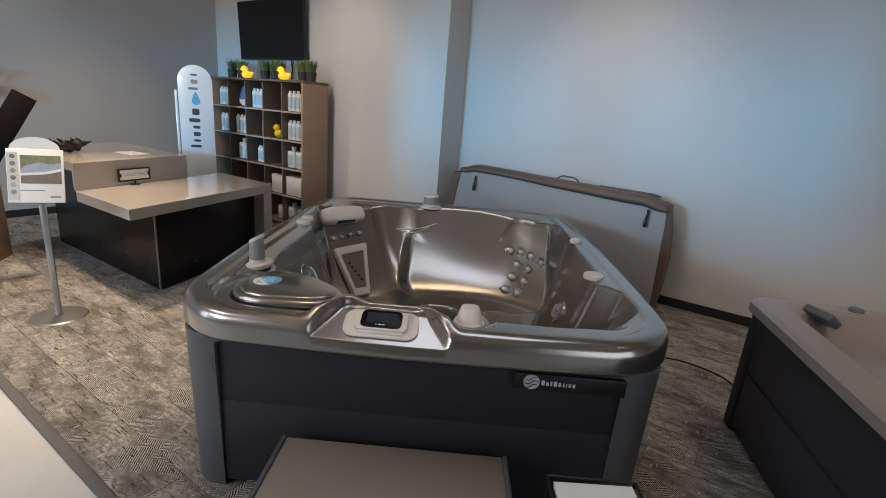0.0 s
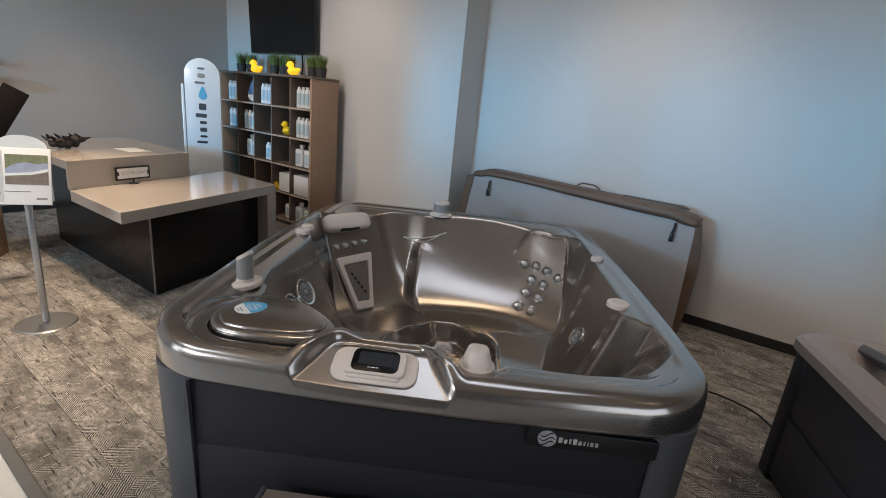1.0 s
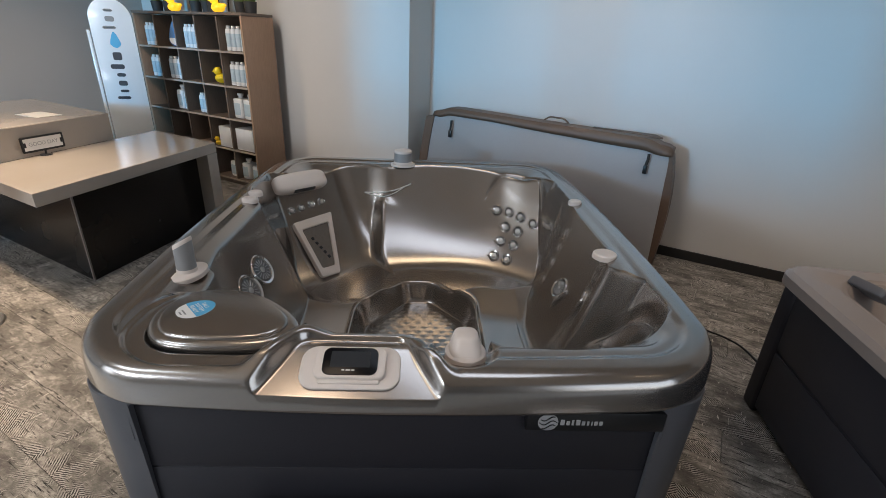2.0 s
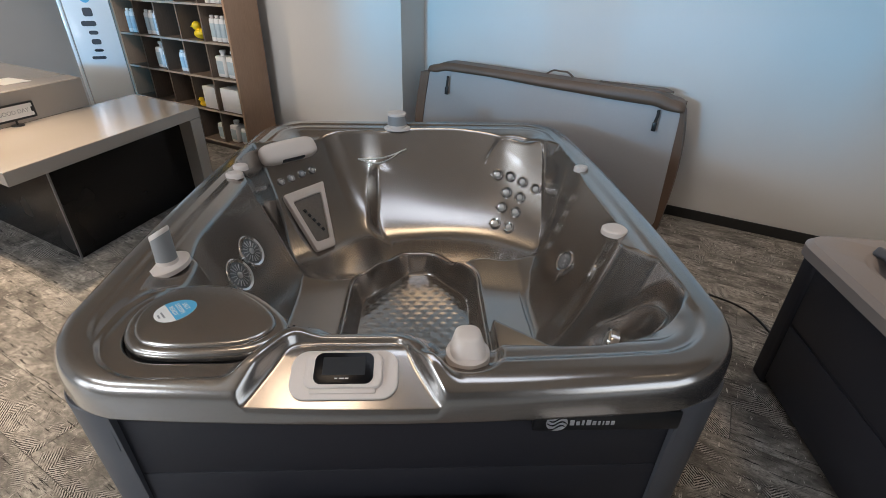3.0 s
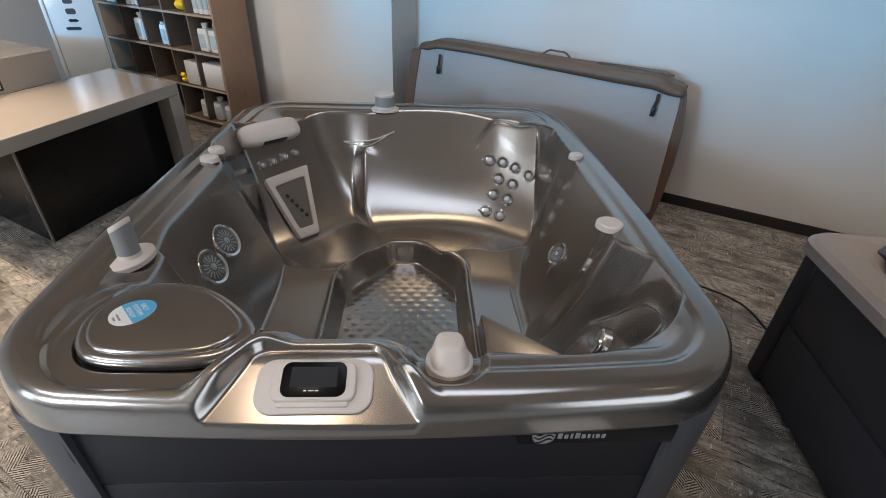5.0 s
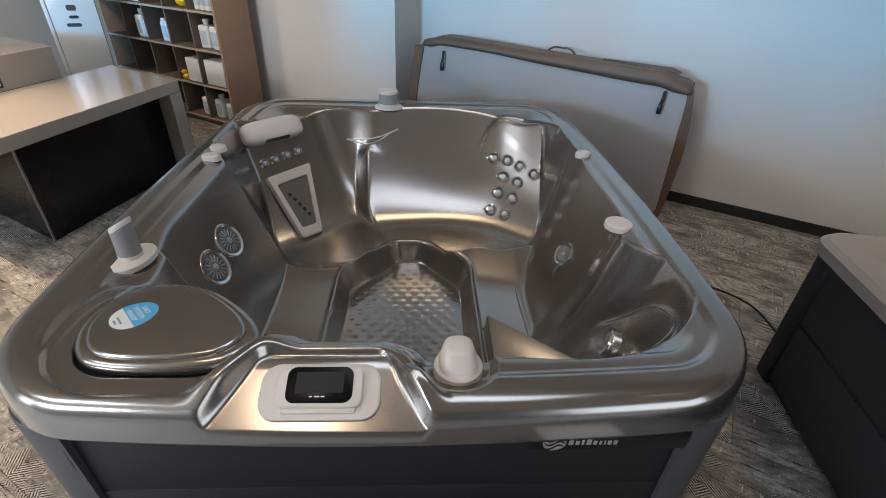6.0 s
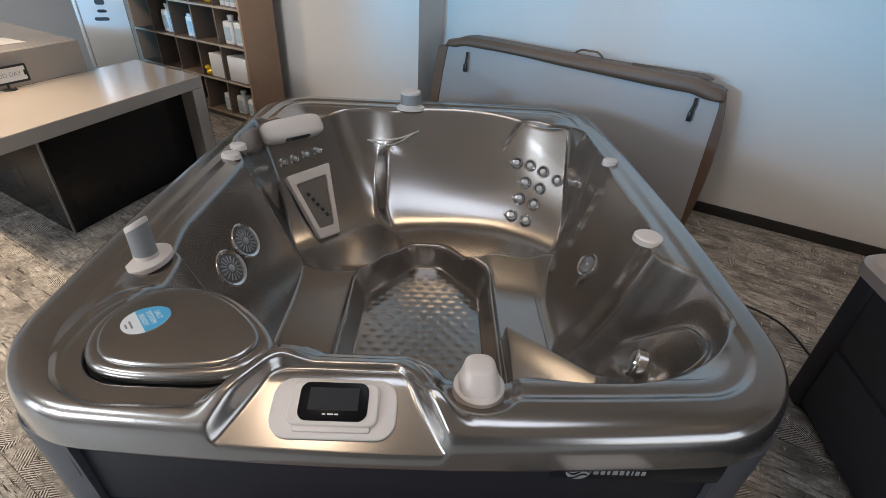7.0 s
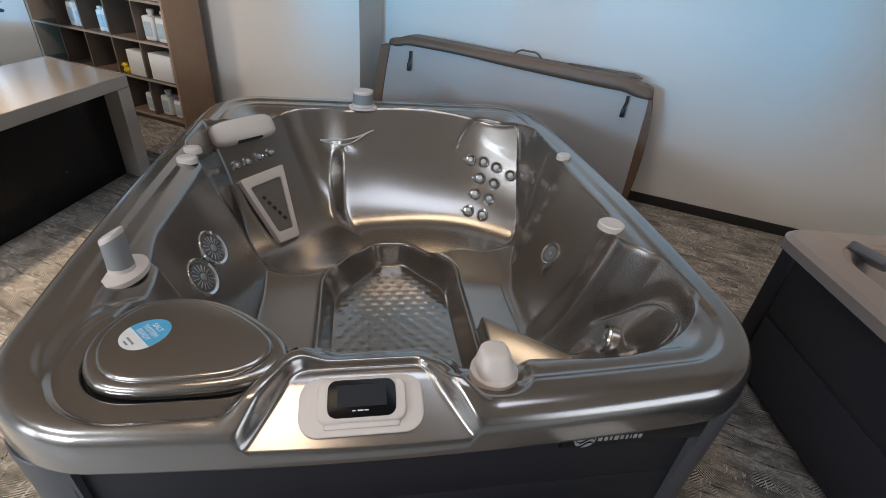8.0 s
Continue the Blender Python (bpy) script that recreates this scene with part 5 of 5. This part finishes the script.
M["blue_tint"] = material("pale_blue_label", (0.50, 0.62, 0.70), 0.5, 0, 0.25, 9, 0, (1, 1, 6))


def bottle(m, meshes, label):
    b = thing("bottle", m, label, "bottle", "bottles on the shelf unit")
    for name, me in zip(("body", "cap", "label_band"), meshes):
        part(name, me, "bottle", b)
    return b


def jug_mesh(w, d, h):
    bm = prism(rounded(w, d, 0.03, 4), 0, h * 0.80, 0.018, 3)
    bm = lathe([(0.030, h * 0.78), (0.028, h * 0.90), (0.0, h * 0.90)], 14, bm)
    return bm


tall, mid_b, small_b = bottle_meshes(0.038, 0.265, 0.020), bottle_meshes(0.044, 0.235, 0.024), bottle_meshes(0.034, 0.20, 0.018)
TXT = "white plastic bottle with a pale blue label on the shelf"
for i, j, xs, kind in ((0, 0, (-0.10, -0.02, 0.06), tall), (2, 0, (-0.10, -0.02, 0.06), tall), (4, 0, (-0.13, -0.045, 0.04, 0.125), tall),
                       (0, 1, (-0.09, 0.0, 0.09), tall), (1, 1, (-0.11, -0.02, 0.07), tall), (2, 1, (0.12,), tall), (4, 1, (-0.13, -0.045, 0.04, 0.125), tall)):
    for x in xs:
        bottle(cell(i, j, x, 0.10), kind, TXT)
for i, j, x in ((2, 2, -0.02), (2, 2, 0.06)):
    bottle(cell(i, j, x, 0.12), mid_b, TXT)


def jug(m, w, d, h, label):
    b = thing("jug", m, label, "jug", "jugs on the shelf unit")
    part("body", jug_mesh(w, d, h), "bottle", b)
    part("cap", lathe([(0.036, h * 0.895), (0.036, h * 0.985), (0.033, h), (0, h)], 16), "white", b)
    part("label_band", box(-w * 0.36, w * 0.36, -d / 2 - 0.0015, -d / 2 + 0.001, h * 0.14, h * 0.62), "blue_tint", b)


for i, j, x, w, h in ((1, 2, -0.02, 0.12, 0.30), (1, 2, 0.11, 0.10, 0.26), (4, 2, -0.10, 0.15, 0.29), (4, 2, 0.08, 0.15, 0.29), (4, 4, -0.10, 0.13, 0.26), (4, 4, 0.09, 0.13, 0.24), (3, 4, 0.08, 0.13, 0.25)):
    jug(cell(i, j, x, 0.13), w, 0.14, h, "white plastic jug with a pale label on the shelf")
for i, j, x, w, h in ((3, 3, 0.06, 0.26, 0.25), (4, 3, 0.0, 0.31, 0.26)):
    b = thing("carton", cell(i, j, x, 0.16), "white cardboard carton on the shelf", "box", "cartons on the shelf unit")
    part("body", box(-w / 2, w / 2, -0.13, 0.13, 0.0, h, 0.006), "bottle", b)
    part("flap", box(-w / 2, w / 2, -0.13, -0.002, h + 0.0005, h + 0.004, 0.001, 1), "board", b)


def blue_drop():
    b = thing("drop_display", cell(1, 0, 0.02, 0.12) @ pose(0, 0, 0, 0, 0, 32), "blue and white drop-shaped display card on the shelf", "display")
    pts = loop_through([(0, 0.0), (0.075, 0.05), (0.075, 0.14), (0.02, 0.27), (-0.01, 0.285), (-0.06, 0.17), (-0.075, 0.05)], 5)
    part("card", moved(prism(pts, -0.008, 0.008, 0.003, 1), pose(0, 0, 0.0, 90)), "photo_blue2", b)
    part("white_field", moved(prism([(x * 0.9, 0.012 + y * 0.9) for x, y in pts if y < 0.10], 0.008, 0.010), pose(0, 0, 0.0, 90)), "white", b)


M["photo_blue2"] = material("card_blue", (0.07, 0.19, 0.42), 0.5, 0, 0.2, 20)
blue_drop()


def duck_mesh(s):
    """A toy bath duck, one plain body."""
    bm = bmesh.new()

    def ball(c, r, sx=1.0, sy=1.0, sz=1.0):
        own = bmesh.new()
        bmesh.ops.create_uvsphere(own, u_segments=20, v_segments=12, radius=r)
        for v in own.verts:
            v.co = Vector((c[0] + v.co.x * sx, c[1] + v.co.y * sy, c[2] + v.co.z * sz))
        return join(bm, own)

    ball((0, 0, 0.055), 0.062, 1.35, 1.05, 0.88)
    ball((-0.075, 0, 0.082), 0.028, 1.3, 1.0, 0.8)
    ball((0.045, 0, 0.135), 0.048)
    ball((0.095, 0, 0.128), 0.018, 1.2, 1.3, 0.55)
    ball((-0.01, 0.058, 0.062), 0.034, 1.3, 0.45, 0.8)
    ball((-0.01, -0.058, 0.062), 0.034, 1.3, 0.45, 0.8)
    moved(bm, Matrix.Scale(s, 4))
    low = min(v.co.z for v in bm.verts)
    return finish("rubber_duck", moved(bm, pose(0, 0, -low)), "duck")


# emission added to the yellow skin of the two upper ducks
M["duck_glow"] = material("glowing_yellow_vinyl", (0.90, 0.62, 0.03), 0.45, 0.0, 0.05, 30)
glow = M["duck_glow"].node_tree.nodes["Principled BSDF"]
glow.inputs["Emission Color"].default_value, glow.inputs["Emission Strength"].default_value = (1.0, 0.52, 0.02, 1), 0.75
duck_me, glow_me = duck_mesh(1.02), duck_mesh(0.98)
glow_me.materials[0] = M["duck_glow"]
for m, me, label in ((ROOM @ pose(SA + 0.66, SB + 0.17, SH, 0, 0, 200), glow_me, "large yellow duck with a glowing skin on the shelf unit"),
                     (ROOM @ pose(SA + 1.50, SB + 0.17, SH, 0, 0, 200), glow_me, "large yellow duck with a glowing skin on the shelf unit"),
                     (cell(3, 1, 0.0, 0.13) @ pose(0, 0, 0, 0, 0, 200), duck_me, "yellow rubber duck in a compartment"),
                     (cell(3, 3, -0.12, 0.05) @ pose(0, 0, 0, 0, 0, 200) @ Matrix.Scale(0.6, 4), duck_me, "small yellow rubber duck in a compartment")):
    solo("rubber_duck", me, "duck", m, label, "rubber duck", "rubber ducks")


def grass_pots():
    rnd = random.Random(3)
    blades = bmesh.new()
    for i in range(170):
        a, r = rnd.uniform(0, 6.28), 0.062 * math.sqrt(rnd.random())
        base = Vector((r * math.cos(a), r * math.sin(a), 0.112))
        lean = Vector((math.cos(a), math.sin(a), 0)) * rnd.uniform(0.01, 0.06)
        h = rnd.uniform(0.10, 0.19)
        side = Vector((-math.sin(a + rnd.random()), math.cos(a), 0)) * 0.004
        v = [blades.verts.new(p) for p in (base - side, base + side, base + lean * 0.5 + side * 0.8 + Vector((0, 0, h * 0.6)), base + lean * 0.5 - side * 0.8 + Vector((0, 0, h * 0.6)), base + lean * 1.3 + Vector((0, 0, h)))]
        blades.faces.new((v[0], v[1], v[2], v[3])), blades.faces.new((v[3], v[2], v[4]))
    grass = finish("grass_blades", blades, "grass")
    pot = finish("pot", lathe([(0, 0), (0.058, 0), (0.072, 0.115), (0.074, 0.120), (0.066, 0.120), (0.064, 0.108), (0, 0.108)], 20), "pot")
    for k, x in enumerate((0.22, 0.42, 1.02, 1.20, 1.36, 1.80, 2.00)):
        g = thing("grass_pot", ROOM @ pose(SA + x, SB + 0.22 + 0.03 * (k % 2), SH, 0, 0, 50 * k), "artificial green grass in a dark pot on the shelf unit", "plant", "grass pots on the shelf unit")
        part("pot", pot, "pot", g)
        part("grass", grass, "grass", g, "upright green grass blades")


grass_pots()


def television():
    t = thing("television", ROOM @ pose(-5.44, 3.36, 2.73, 3), "large black flat television mounted on the wall, switched off", "television")
    part("casing", box(-0.75, 0.75, -0.02, 0.04, -0.41, 0.41, 0.010), "black", t)
    part("screen", box(-0.738, 0.738, -0.024, -0.0205, -0.395, 0.398, 0.001, 1), "tv", t, "dark matt television screen")
    part("wall_bracket", box(-0.25, 0.25, 0.041, 0.085, -0.18, 0.18, 0.006), "black", t)
    solo("television_cable", tube([(0, 0, 2.33), (0.004, 0.01, 2.2), (0, 0, 2.05)], 0.010), "cord", ROOM @ pose(-5.05, 3.42, 0), "dark cable running down the wall below the television", "cable")


M["tv"] = material("tv_glass", (0.006, 0.006, 0.007), 0.25)
television()
carpet()
